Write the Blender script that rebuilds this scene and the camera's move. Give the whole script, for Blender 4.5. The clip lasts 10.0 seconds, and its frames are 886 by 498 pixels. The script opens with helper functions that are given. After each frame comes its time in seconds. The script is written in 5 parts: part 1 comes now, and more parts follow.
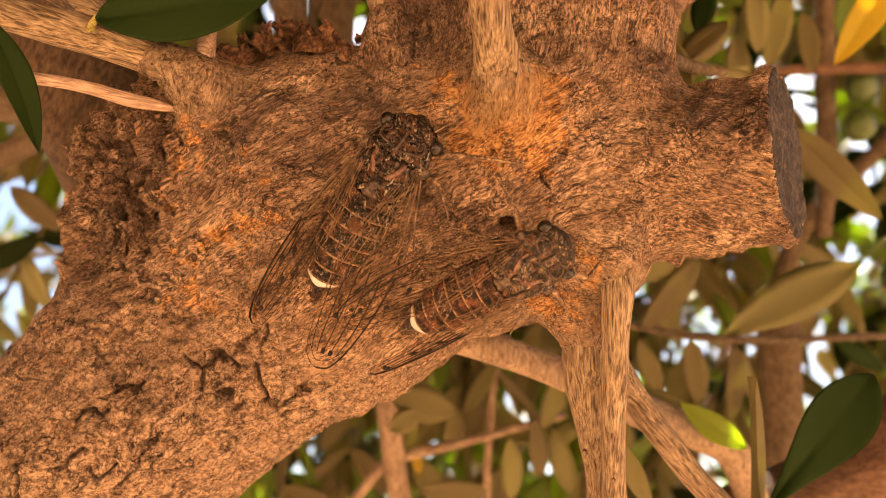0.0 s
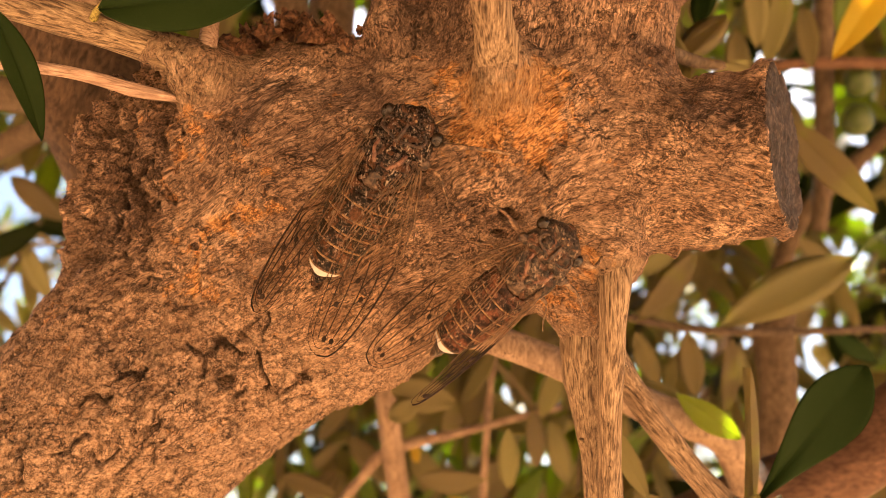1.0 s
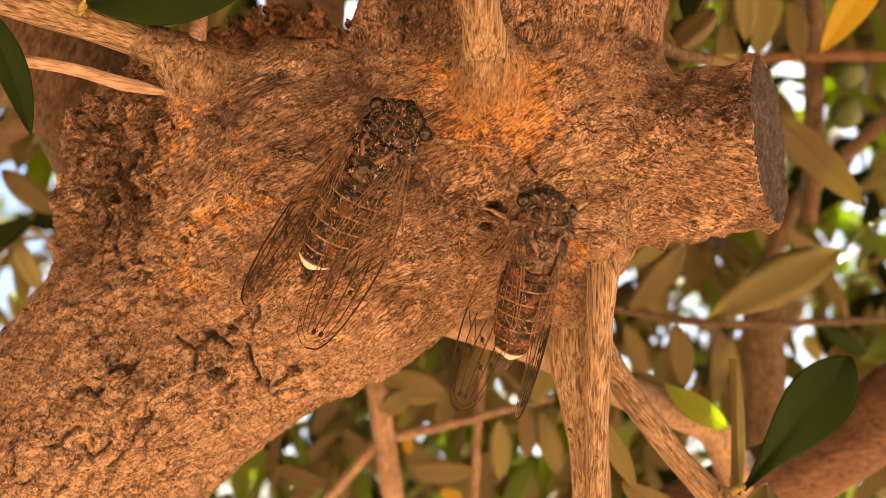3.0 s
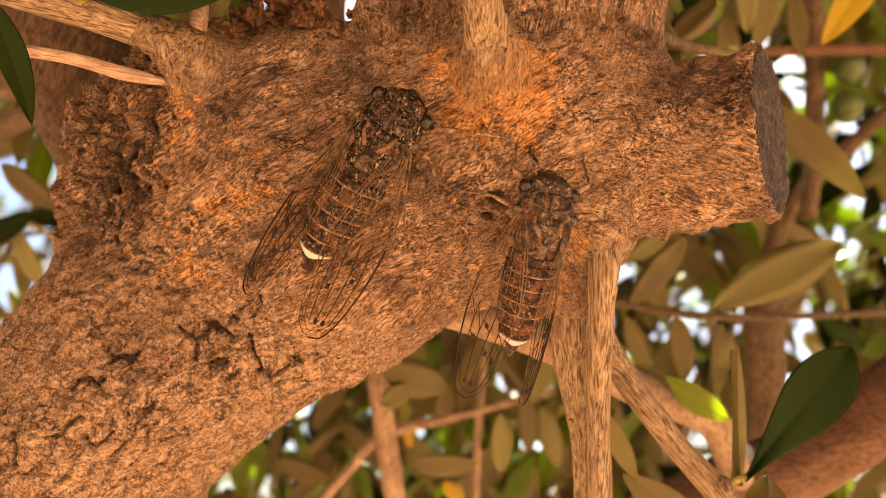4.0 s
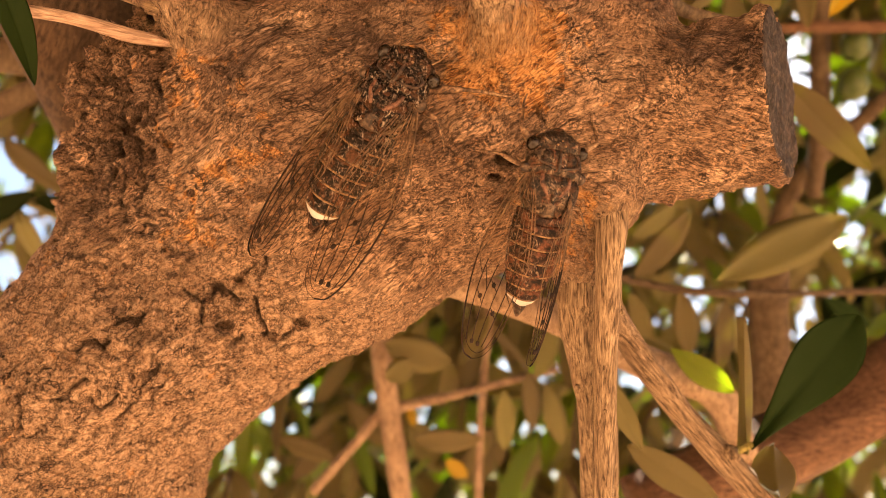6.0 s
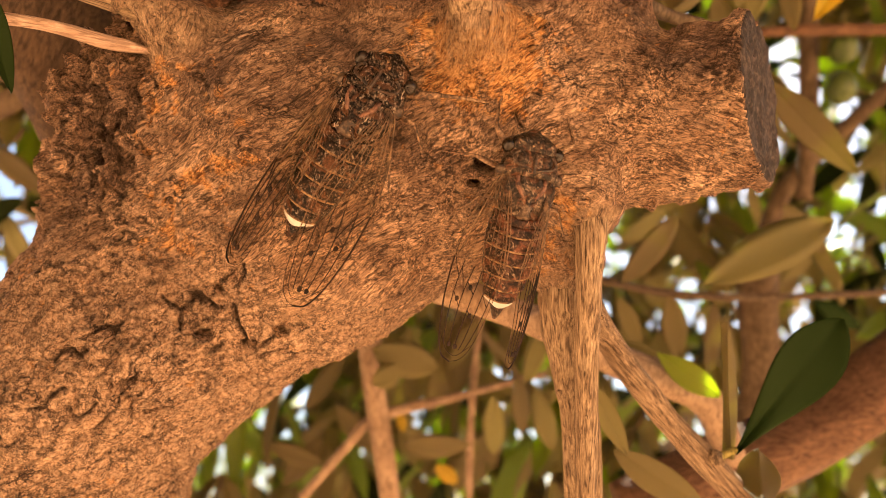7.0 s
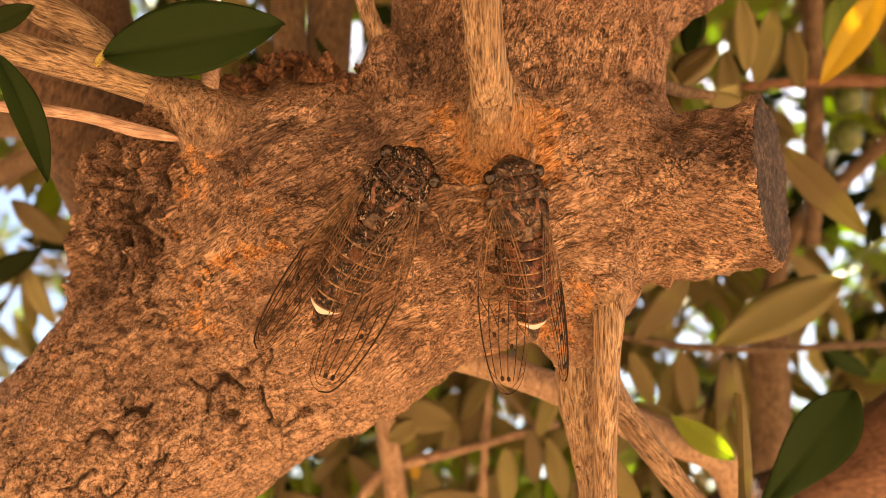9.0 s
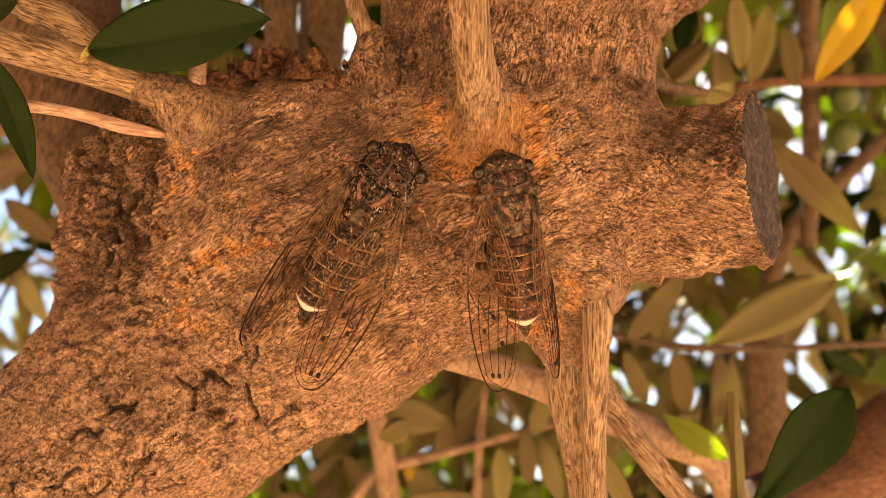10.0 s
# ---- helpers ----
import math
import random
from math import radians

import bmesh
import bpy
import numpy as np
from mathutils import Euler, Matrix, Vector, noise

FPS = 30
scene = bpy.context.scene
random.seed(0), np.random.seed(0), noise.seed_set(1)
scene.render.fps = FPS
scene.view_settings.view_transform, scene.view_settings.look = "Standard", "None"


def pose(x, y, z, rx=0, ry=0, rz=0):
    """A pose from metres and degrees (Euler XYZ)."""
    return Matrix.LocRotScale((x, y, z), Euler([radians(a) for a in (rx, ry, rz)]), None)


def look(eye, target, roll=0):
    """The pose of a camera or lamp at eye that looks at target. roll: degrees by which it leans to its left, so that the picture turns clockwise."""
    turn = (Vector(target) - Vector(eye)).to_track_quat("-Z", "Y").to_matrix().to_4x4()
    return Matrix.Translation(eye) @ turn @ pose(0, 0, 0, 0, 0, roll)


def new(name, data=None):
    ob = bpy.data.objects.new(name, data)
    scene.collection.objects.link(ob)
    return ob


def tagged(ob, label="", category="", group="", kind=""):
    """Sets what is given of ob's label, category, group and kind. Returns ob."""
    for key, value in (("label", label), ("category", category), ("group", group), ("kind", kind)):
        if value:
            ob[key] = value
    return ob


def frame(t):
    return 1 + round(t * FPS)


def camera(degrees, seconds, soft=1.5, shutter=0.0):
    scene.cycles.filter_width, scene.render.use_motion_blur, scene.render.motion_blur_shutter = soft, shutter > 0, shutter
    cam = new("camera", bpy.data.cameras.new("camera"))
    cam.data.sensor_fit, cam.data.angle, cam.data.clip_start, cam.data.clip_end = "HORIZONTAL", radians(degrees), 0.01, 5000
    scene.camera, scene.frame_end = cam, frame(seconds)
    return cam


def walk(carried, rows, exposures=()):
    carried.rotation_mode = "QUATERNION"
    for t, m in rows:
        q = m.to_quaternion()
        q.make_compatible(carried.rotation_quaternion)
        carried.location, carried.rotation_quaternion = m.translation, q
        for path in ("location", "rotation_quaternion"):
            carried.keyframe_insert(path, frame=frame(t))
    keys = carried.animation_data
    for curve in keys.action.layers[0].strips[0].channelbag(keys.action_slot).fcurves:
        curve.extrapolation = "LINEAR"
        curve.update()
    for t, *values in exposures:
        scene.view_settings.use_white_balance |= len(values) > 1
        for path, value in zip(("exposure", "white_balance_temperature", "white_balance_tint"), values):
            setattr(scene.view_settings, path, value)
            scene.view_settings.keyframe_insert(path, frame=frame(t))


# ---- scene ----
# Site coordinates are millimetres from the first eye: x right, y ahead, z up the picture.
cam = camera(71.1, 10.0, 0.75)
METRES, EYE, TILT, LEAN, TURN = 0.043, 1.5, 26.0, 0.0, 0.0
ROWS = [
    (0.0, 0.0, 0.0, 0.0, 0.0, 0.0, 0.0),
    (0.5, 0.0056, -0.0195, 0.0357, -0.1, -0.19, -0.14),
    (1.0, -0.0066, -0.0241, -0.0092, -0.18, -0.65, -0.32),
    (1.5, 0.0068, -0.0231, -0.0696, -0.32, -1.08, -0.44),
    (2.0, -0.0015, -0.028, -0.0257, -0.42, -1.23, -0.38),
    (2.5, 0.0162, -0.0418, 0.0021, -0.56, -1.29, -0.28),
    (4.0, 0.0099, -0.0428, -0.0381, -0.66, -1.49, -0.18),
    (4.5, -0.0323, -0.0426, -0.0422, -0.59, -1.59, -0.17),
    (5.0, -0.006, -0.0559, -0.0444, -0.64, -1.75, -0.18),
    (5.5, -0.0286, -0.0324, -0.1517, -0.63, -2.09, -0.25),
    (7.0, 0.0578, -0.0231, -0.1408, -0.76, -1.81, 0.06),
    (7.5, 0.0733, -0.0332, 0.0032, -0.81, -1.18, 0.2),
    (8.0, 0.0378, -0.0517, 0.0437, -0.75, -0.68, 0.24),
    (8.5, -0.0155, -0.0666, 0.0849, -0.65, -0.46, 0.2),
    (9.0, -0.0112, -0.0787, 0.1142, -0.49, -0.41, 0.15),
    (9.5, 0.0131, -0.069, 0.094, -0.43, -0.38, 0.11),
    (10.0, 0.0406, -0.0624, 0.0927, -0.36, -0.18, 0.15),
]
SITE = pose(0, 0, EYE, TILT, LEAN, TURN)
walk(cam, [(t, SITE @ pose(METRES * x, METRES * y, METRES * z, 90 + pitch, roll, yaw)) for t, x, y, z, yaw, pitch, roll in ROWS],
     [(0.0, 2.74, 6900, 10), (10.0, 2.74, 6900, 10)])
cam.data.dof.use_dof = True
cam.data.dof.focus_distance = 0.096
cam.data.dof.aperture_fstop = 13.0

# ---- light ----
SUN_AZ, SUN_EL = 25.0, 58.0     # degrees: clockwise from straight ahead, above the horizon
world = bpy.data.worlds.new("sky")
scene.world = world
world.use_nodes = True
wn = world.node_tree.nodes
sky = wn.new("ShaderNodeTexSky")
sky.sky_type, sky.sun_disc = "NISHITA", False
sky.sun_elevation, sky.sun_rotation = radians(SUN_EL), radians(SUN_AZ)
sky.dust_density = 2.5
wn["Background"].inputs["Strength"].default_value = 0.05
world.node_tree.links.new(sky.outputs[0], wn["Background"].inputs[0])
sun = new("sun", bpy.data.lights.new("sun", "SUN"))
sun.data.energy, sun.data.angle, sun.data.color = 5.0, radians(0.53), (1.0, 0.9, 0.74)
sa, se = radians(SUN_AZ), radians(SUN_EL)
sun.matrix_world = look((0, 0, 8), Vector((0, 0, 8)) - Vector((math.sin(sa) * math.cos(se), math.cos(sa) * math.cos(se), math.sin(se))))

# ---- materials ----
MM = 0.001


def links(mat):
    mat.use_nodes = True
    nt = mat.node_tree
    return nt, nt.nodes, nt.nodes["Principled BSDF"]


def node(nt, kind, **values):
    n = nt.nodes.new(kind)
    for key, value in values.items():
        n.inputs[key.replace("_", " ")].default_value = value
    return n


def coords(nt, scale=(1, 1, 1), turn=(0, 0, 0)):
    """Object coordinates, squeezed by scale along axes that are turned first."""
    tc = nt.nodes.new("ShaderNodeTexCoord")
    mp = node(nt, "ShaderNodeMapping", Scale=[1 / c for c in scale], Rotation=[radians(a) for a in turn])
    mp.vector_type = "TEXTURE"
    nt.links.new(tc.outputs["Object"], mp.inputs["Vector"])
    return mp.outputs["Vector"]


def noise_out(nt, vec, scale, detail=4.0, rough=0.6, distort=0.0):
    n = node(nt, "ShaderNodeTexNoise", Scale=scale, Detail=detail, Roughness=rough, Distortion=distort)
    nt.links.new(vec, n.inputs["Vector"])
    return n.outputs["Fac"]


def ramp(nt, fac, stops):
    r = nt.nodes.new("ShaderNodeValToRGB")
    els = r.color_ramp.elements
    while len(els) < len(stops):
        els.new(0.5)
    for e, (p, c) in zip(els, stops):
        e.position, e.color = p, (*c, 1) if len(c) == 3 else c
    nt.links.new(fac, r.inputs["Fac"])
    return r.outputs["Color"]


def mix(nt, fac, a, b, how="MIX"):
    m = nt.nodes.new("ShaderNodeMix")
    m.data_type, m.blend_type = "RGBA", how
    for slot, value in ((0, fac), (6, a), (7, b)):
        if isinstance(value, (int, float)):
            m.inputs[slot].default_value = value
        elif isinstance(value, tuple):
            m.inputs[slot].default_value = (*value, 1)
        else:
            nt.links.new(value, m.inputs[slot])
    return m.outputs[2]


def maths(nt, op, a, b=0.0):
    m = nt.nodes.new("ShaderNodeMath")
    m.operation = op
    for slot, value in ((0, a), (1, b)):
        if isinstance(value, (int, float)):
            m.inputs[slot].default_value = value
        else:
            nt.links.new(value, m.inputs[slot])
    return m.outputs[0]


def bump(nt, bsdf, height, strength, distance, chain=None):
    b = node(nt, "ShaderNodeBump", Strength=strength, Distance=distance)
    nt.links.new(height, b.inputs["Height"])
    if chain is not None:
        nt.links.new(chain, b.inputs["Normal"])
    nt.links.new(b.outputs["Normal"], bsdf.inputs["Normal"])
    return b.outputs["Normal"]


def attribute(nt, name):
    a = nt.nodes.new("ShaderNodeAttribute")
    a.attribute_name = name
    return a.outputs["Fac"]


def bark_material():
    mat = bpy.data.materials.new("olive_bark")
    nt, ns, p = links(mat)
    flat = coords(nt)

    def swirl(scale, turn, much, size):
        """Object coordinates stretched along the grain, bent by a wide noise."""
        wide = node(nt, "ShaderNodeTexNoise", Scale=size, Detail=2.0)
        nt.links.new(flat, wide.inputs["Vector"])
        add = nt.nodes.new("ShaderNodeVectorMath")
        add.operation = "MULTIPLY_ADD"
        nt.links.new(wide.outputs["Color"], add.inputs[0])
        add.inputs[1].default_value = (much, much, much)
        nt.links.new(coords(nt, scale, turn), add.inputs[2])
        return add.outputs[0]

    def blend(fac, a, b):
        return maths(nt, "ADD", maths(nt, "MULTIPLY", a, maths(nt, "SUBTRACT", 1.0, fac)), maths(nt, "MULTIPLY", b, fac))

    stub, rise = attribute(nt, "stub"), attribute(nt, "rise")
    fibre, furrow = [blend(rise, blend(stub, *[noise_out(nt, swirl((squeeze, 1.0, 1.0), (0, turn, 0), much, size), fine, 6, 0.66, 0.7) for turn in (-30, 8)]),
                           noise_out(nt, swirl((squeeze, 1.0, 1.0), (0, -78, 0), much, size), fine, 6, 0.66, 0.7))
                     for squeeze, much, size, fine in ((0.26, 0.0075, 60, 2500), (0.2, 0.009, 70, 1450))]
    speck = noise_out(nt, flat, 1700, 5, 0.8)
    blotch = noise_out(nt, flat, 120, 5, 0.6)
    crumb = noise_out(nt, flat, 480, 6, 0.7, 0.5)
    big = noise_out(nt, flat, 38, 3, 0.5)
    mott = noise_out(nt, swirl((0.5, 1.0, 1.0), (0, -25, 0), 0.008, 60), 260, 7, 0.72, 0.5)
    col = ramp(nt, mott, [(0.32, (0.21, 0.123, 0.076)), (0.45, (0.38, 0.235, 0.145)), (0.55, (0.51, 0.333, 0.212)), (0.70, (0.74, 0.52, 0.355))])
    col = mix(nt, 0.92, col, ramp(nt, fibre, [(0.39, (0.08, 0.06, 0.052)), (0.46, (0.66, 0.64, 0.62)), (0.53, (1.15, 1.15, 1.15)), (0.61, (1.85, 1.85, 1.85))]), "MULTIPLY")
    col = mix(nt, 0.85, col, ramp(nt, furrow, [(0.36, (0.16, 0.12, 0.10)), (0.425, (0.95, 0.95, 0.95)), (0.65, (1.18, 1.18, 1.18))]), "MULTIPLY")
    grey = ramp(nt, speck, [(0.40, (0.08, 0.05, 0.036)), (0.49, (0.25, 0.16, 0.11)), (0.6, (0.52, 0.38, 0.29))])
    col = mix(nt, maths(nt, "MULTIPLY", ramp(nt, blotch, [(0.46, (0, 0, 0)), (0.62, (1, 1, 1))]), 0.4), col, grey)
    pale = ramp(nt, speck, [(0.38, (0.16, 0.085, 0.048)), (0.46, (0.45, 0.27, 0.16)), (0.60, (0.82, 0.585, 0.40))])
    col = mix(nt, maths(nt, "MULTIPLY", attribute(nt, "flaky"), 0.72), col, pale)
    # darker bark tone that carries the painted shade of upper and left faces
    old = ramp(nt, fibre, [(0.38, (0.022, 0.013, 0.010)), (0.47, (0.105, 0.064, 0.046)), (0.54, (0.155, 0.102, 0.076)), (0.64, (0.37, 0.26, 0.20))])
    col = mix(nt, maths(nt, "MULTIPLY", attribute(nt, "bark_shade"), maths(nt, "ADD", 0.55, maths(nt, "MULTIPLY", blotch, 0.8))), col, old)
    orange_bark = ramp(nt, fibre, [(0.37, (0.16, 0.052, 0.014)), (0.46, (0.58, 0.24, 0.065)), (0.58, (0.95, 0.55, 0.22))])
    ragged = maths(nt, "ADD", maths(nt, "MULTIPLY", maths(nt, "SUBTRACT", blotch, 0.5), 2.4), maths(nt, "MULTIPLY", maths(nt, "SUBTRACT", crumb, 0.5), 3.4))
    orange_fac = ramp(nt, maths(nt, "ADD", attribute(nt, "orange_bark"), ragged), [(0.55, (0, 0, 0)), (1.05, (1, 1, 1))])
    col = mix(nt, maths(nt, "MULTIPLY", orange_fac, 0.85), col, orange_bark)
    vor = node(nt, "ShaderNodeTexVoronoi", Scale=230.0)
    vor.feature = "DISTANCE_TO_EDGE"
    bent = nt.nodes.new("ShaderNodeVectorMath")
    bent.operation = "MULTIPLY_ADD"
    wob = node(nt, "ShaderNodeTexNoise", Scale=260.0, Detail=4.0)
    nt.links.new(flat, wob.inputs["Vector"])
    nt.links.new(wob.outputs["Color"], bent.inputs[0])
    bent.inputs[1].default_value = (0.004, 0.004, 0.004)
    nt.links.new(coords(nt, (0.6, 1, 1), (0, -33, 0)), bent.inputs[2])
    nt.links.new(bent.outputs[0], vor.inputs["Vector"])
    split = ramp(nt, vor.outputs["Distance"], [(0.012, (1, 1, 1)), (0.05, (0, 0, 0))])
    split = maths(nt, "MULTIPLY", maths(nt, "MULTIPLY", split, attribute(nt, "flaky")), ramp(nt, blotch, [(0.42, (0.25, 0.25, 0.25)), (0.58, (1, 1, 1))]))
    col = mix(nt, maths(nt, "MULTIPLY", split, 0.6), col, (0.05, 0.024, 0.013))
    def crinkle(scale, squeeze, much, size, wide, lo, hi):
        """Thin wandering splits, here and there."""
        cells = node(nt, "ShaderNodeTexVoronoi", Scale=float(scale))
        cells.feature = "DISTANCE_TO_EDGE"
        nt.links.new(swirl((squeeze, 1.0, 1.0), (0, -22, 0), much, size), cells.inputs["Vector"])
        line = ramp(nt, cells.outputs["Distance"], [(wide * 0.3, (1, 1, 1)), (wide, (0, 0, 0))])
        return maths(nt, "MULTIPLY", line, ramp(nt, noise_out(nt, flat, scale * 0.42, 3, 0.6), [(lo, (0, 0, 0)), (hi, (1, 1, 1))]))

    smooth = maths(nt, "SUBTRACT", 1.0, maths(nt, "MULTIPLY", attribute(nt, "young"), 0.9))
    gap = maths(nt, "MULTIPLY", crinkle(420, 0.34, 0.006, 300, 0.055, 0.53, 0.62), smooth)
    fine_gap = maths(nt, "MULTIPLY", crinkle(1250, 0.38, 0.0025, 800, 0.11, 0.42, 0.52), smooth)
    col = mix(nt, maths(nt, "MULTIPLY", fine_gap, 0.72), col, (0.05, 0.024, 0.013))
    young = ramp(nt, furrow, [(0.37, (0.05, 0.03, 0.018)), (0.45, (0.22, 0.145, 0.085)), (0.52, (0.36, 0.255, 0.155)), (0.63, (0.60, 0.45, 0.29))])
    col = mix(nt, maths(nt, "MULTIPLY", attribute(nt, "young"), 0.85), col, young)
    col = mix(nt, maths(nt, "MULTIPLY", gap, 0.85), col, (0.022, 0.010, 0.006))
    # near-black in the cracks: dark fissure bark, and their shade put into colour
    crack_dark = ramp(nt, attribute(nt, "crack_shade"), [(0.1, (0, 0, 0)), (0.9, (1, 1, 1))])
    col = mix(nt, maths(nt, "MULTIPLY", crack_dark, 0.82), col, (0.022, 0.010, 0.006))
    col = mix(nt, 0.4, col, ramp(nt, big, [(0.3, (0.55, 0.5, 0.5)), (0.7, (1, 1, 1))]), "MULTIPLY")
    nt.links.new(col, p.inputs["Base Color"])
    p.inputs["Roughness"].default_value = 0.6
    p.inputs["Specular IOR Level"].default_value = 0.2
    n0 = bump(nt, p, maths(nt, 'SUBTRACT', 1.0, split), 1.0, 0.0007)
    ng = bump(nt, p, maths(nt, 'SUBTRACT', 1.0, gap), 1.0, 0.0006, n0)
    nf = bump(nt, p, maths(nt, 'SUBTRACT', 1.0, fine_gap), 0.8, 0.0002, ng)
    n1 = bump(nt, p, furrow, 1.0, 0.0010, nf)
    n2 = bump(nt, p, fibre, 0.9, 0.0006, n1)
    bump(nt, p, speck, 0.7, 0.0004, n2)
    return mat


def twig_material(name, low, high, scale=1.0, along=(1, 1, 0.07), turn=(0, 0, 0), deep=0.4, relief=0.0005):
    """Bark with long wavering fissures between pale ridges."""
    mat = bpy.data.materials.new(name)
    nt, ns, p = links(mat)
    vec = coords(nt, along, turn)
    ridge = noise_out(nt, vec, 2500 * scale, 5, 0.62, 0.45)
    fibre = noise_out(nt, vec, 3600 * scale, 3, 0.6, 0.4)
    blotch = noise_out(nt, coords(nt), 170, 4, 0.6)
    mid = tuple(0.5 * (a + b) for a, b in zip(low, high))
    col = ramp(nt, ridge, [(0.36, tuple(c * deep for c in low)), (0.44, low), (0.53, mid), (0.66, high)])
    col = mix(nt, 0.6, col, ramp(nt, fibre, [(0.36, (0.45, 0.42, 0.40)), (0.5, (1, 1, 1)), (0.64, (1.35, 1.35, 1.35))]), "MULTIPLY")
    col = mix(nt, 0.7, col, ramp(nt, blotch, [(0.35, (0.65, 0.60, 0.56)), (0.65, (1.15, 1.15, 1.15))]), "MULTIPLY")
    nt.links.new(col, p.inputs["Base Color"])
    p.inputs["Roughness"].default_value = 0.75
    p.inputs["Specular IOR Level"].default_value = 0.25
    n0 = bump(nt, p, ridge, 1.0, relief)
    bump(nt, p, fibre, 0.6, relief * 0.3, n0)
    return mat


def leaf_material(name, upper, through_col, spots=0.5, gloss=0.38, translucent=0.35, spec=0.3):
    mat = bpy.data.materials.new(name)
    nt, ns, p = links(mat)
    info = nt.nodes.new("ShaderNodeObjectInfo")
    geo = nt.nodes.new("ShaderNodeNewGeometry")
    rnd = maths(nt, "FRACT", maths(nt, "ADD", info.outputs["Random"], geo.outputs["Random Per Island"]))
    hsv = node(nt, "ShaderNodeHueSaturation", Color=(*upper, 1))
    nt.links.new(maths(nt, "ADD", maths(nt, "MULTIPLY", rnd, 0.05), 0.475), hsv.inputs["Hue"])
    nt.links.new(maths(nt, "ADD", maths(nt, "MULTIPLY", rnd, 0.7), 0.65), hsv.inputs["Value"])
    fine = noise_out(nt, coords(nt), 900, 4, 0.6)
    wide = noise_out(nt, coords(nt), 130, 3, 0.5)
    col = mix(nt, 0.5, hsv.outputs[0], ramp(nt, wide, [(0.3, (0.45, 0.45, 0.45)), (0.7, (1, 1, 1))]), "MULTIPLY")
    col = mix(nt, maths(nt, "MULTIPLY", ramp(nt, fine, [(0.62, (0, 0, 0)), (0.72, (1, 1, 1))]), spots), col, (0.30, 0.29, 0.17))
    nt.links.new(col, p.inputs["Base Color"])
    p.inputs["Roughness"].default_value = gloss
    p.inputs["Specular IOR Level"].default_value = spec
    bump(nt, p, fine, 0.25, 0.0001)
    tr = node(nt, "ShaderNodeBsdfTranslucent", Color=(*through_col, 1))
    ms = node(nt, "ShaderNodeMixShader", Fac=translucent)
    nt.links.new(p.outputs[0], ms.inputs[1])
    nt.links.new(tr.outputs[0], ms.inputs[2])
    nt.links.new(ms.outputs[0], ns["Material Output"].inputs["Surface"])
    return mat


def mottled(name, stops, scale, rough=0.5, height=0.0001, spec=0.4, warm=None, fleck=None):
    mat = bpy.data.materials.new(name)
    nt, ns, p = links(mat)
    vec = coords(nt)
    a = noise_out(nt, vec, scale, 5, 0.65, 0.6)
    col = ramp(nt, a, stops)
    grain = noise_out(nt, vec, scale * 2.2, 3, 0.6)
    if warm:
        col = mix(nt, maths(nt, "MULTIPLY", ramp(nt, noise_out(nt, vec, 620, 3, 0.55, 0.8), [(0.5, (0, 0, 0)), (0.6, (1, 1, 1))]), 0.75), col, ramp(nt, grain, [(0.38, tuple(q * 0.35 for q in warm)), (0.62, warm)]))
    if fleck:
        hairs = noise_out(nt, coords(nt, (1, 0.45, 1), (0, 0, 25)), 1900, 4, 0.65, 1.2)
        col = mix(nt, ramp(nt, hairs, [(0.565, (0, 0, 0)), (0.67, (1, 1, 1))]), col, fleck)
    nt.links.new(col, p.inputs["Base Color"])
    p.inputs["Roughness"].default_value = rough
    p.inputs["Specular IOR Level"].default_value = spec
    bump(nt, p, grain, 0.6, height)
    return mat


def membrane_material():
    mat = bpy.data.materials.new("wing_membrane")
    nt, ns, p = links(mat)
    p.inputs["Base Color"].default_value = (0.30, 0.21, 0.12, 1)
    p.inputs["Roughness"].default_value = 0.22
    tr = node(nt, "ShaderNodeBsdfTransparent", Color=(0.95, 0.91, 0.86, 1))
    fac = ramp(nt, noise_out(nt, coords(nt), 420, 3, 0.6), [(0.3, (0.02, 0.02, 0.02)), (0.75, (0.09, 0.09, 0.09))])
    ms = nt.nodes.new("ShaderNodeMixShader")
    nt.links.new(fac, ms.inputs["Fac"])
    nt.links.new(tr.outputs[0], ms.inputs[1])
    nt.links.new(p.outputs[0], ms.inputs[2])
    nt.links.new(ms.outputs[0], ns["Material Output"].inputs["Surface"])
    bump(nt, p, noise_out(nt, coords(nt), 700, 2, 0.5), 0.3, 0.0001)
    return mat


BARK = bark_material()
TWIG = twig_material("twig_bark", (0.20, 0.132, 0.08), (0.46, 0.34, 0.215))
TWIG_DIAG = twig_material("twig_bark_diagonal", (0.19, 0.125, 0.075), (0.44, 0.315, 0.20), 1.0, (1, 1, 0.07), (0, -42, 0))
TWIG_LEFT = twig_material("twig_bark_slanting", (0.20, 0.135, 0.08), (0.46, 0.34, 0.21), 1.0, (0.07, 1, 1), (0, 18, 0))
TWIG_PINK = twig_material("young_twig_bark", (0.36, 0.235, 0.17), (0.52, 0.38, 0.29), 0.9, (0.05, 1, 1), (0, 10, 0), 0.8, 0.0002)
WOOD_FAR = twig_material("branch_bark", (0.11, 0.076, 0.045), (0.19, 0.137, 0.085), 0.6, (1, 1, 0.2), (0, 0, 0), 0.55)
# paler copy of the branch bark, with sunlight put into its colour
WOOD_SUNLIT = twig_material("sunlit_branch_bark", (0.30, 0.205, 0.135), (0.43, 0.31, 0.21), 0.6, (1, 1, 0.2), (0, 0, 0), 0.6)
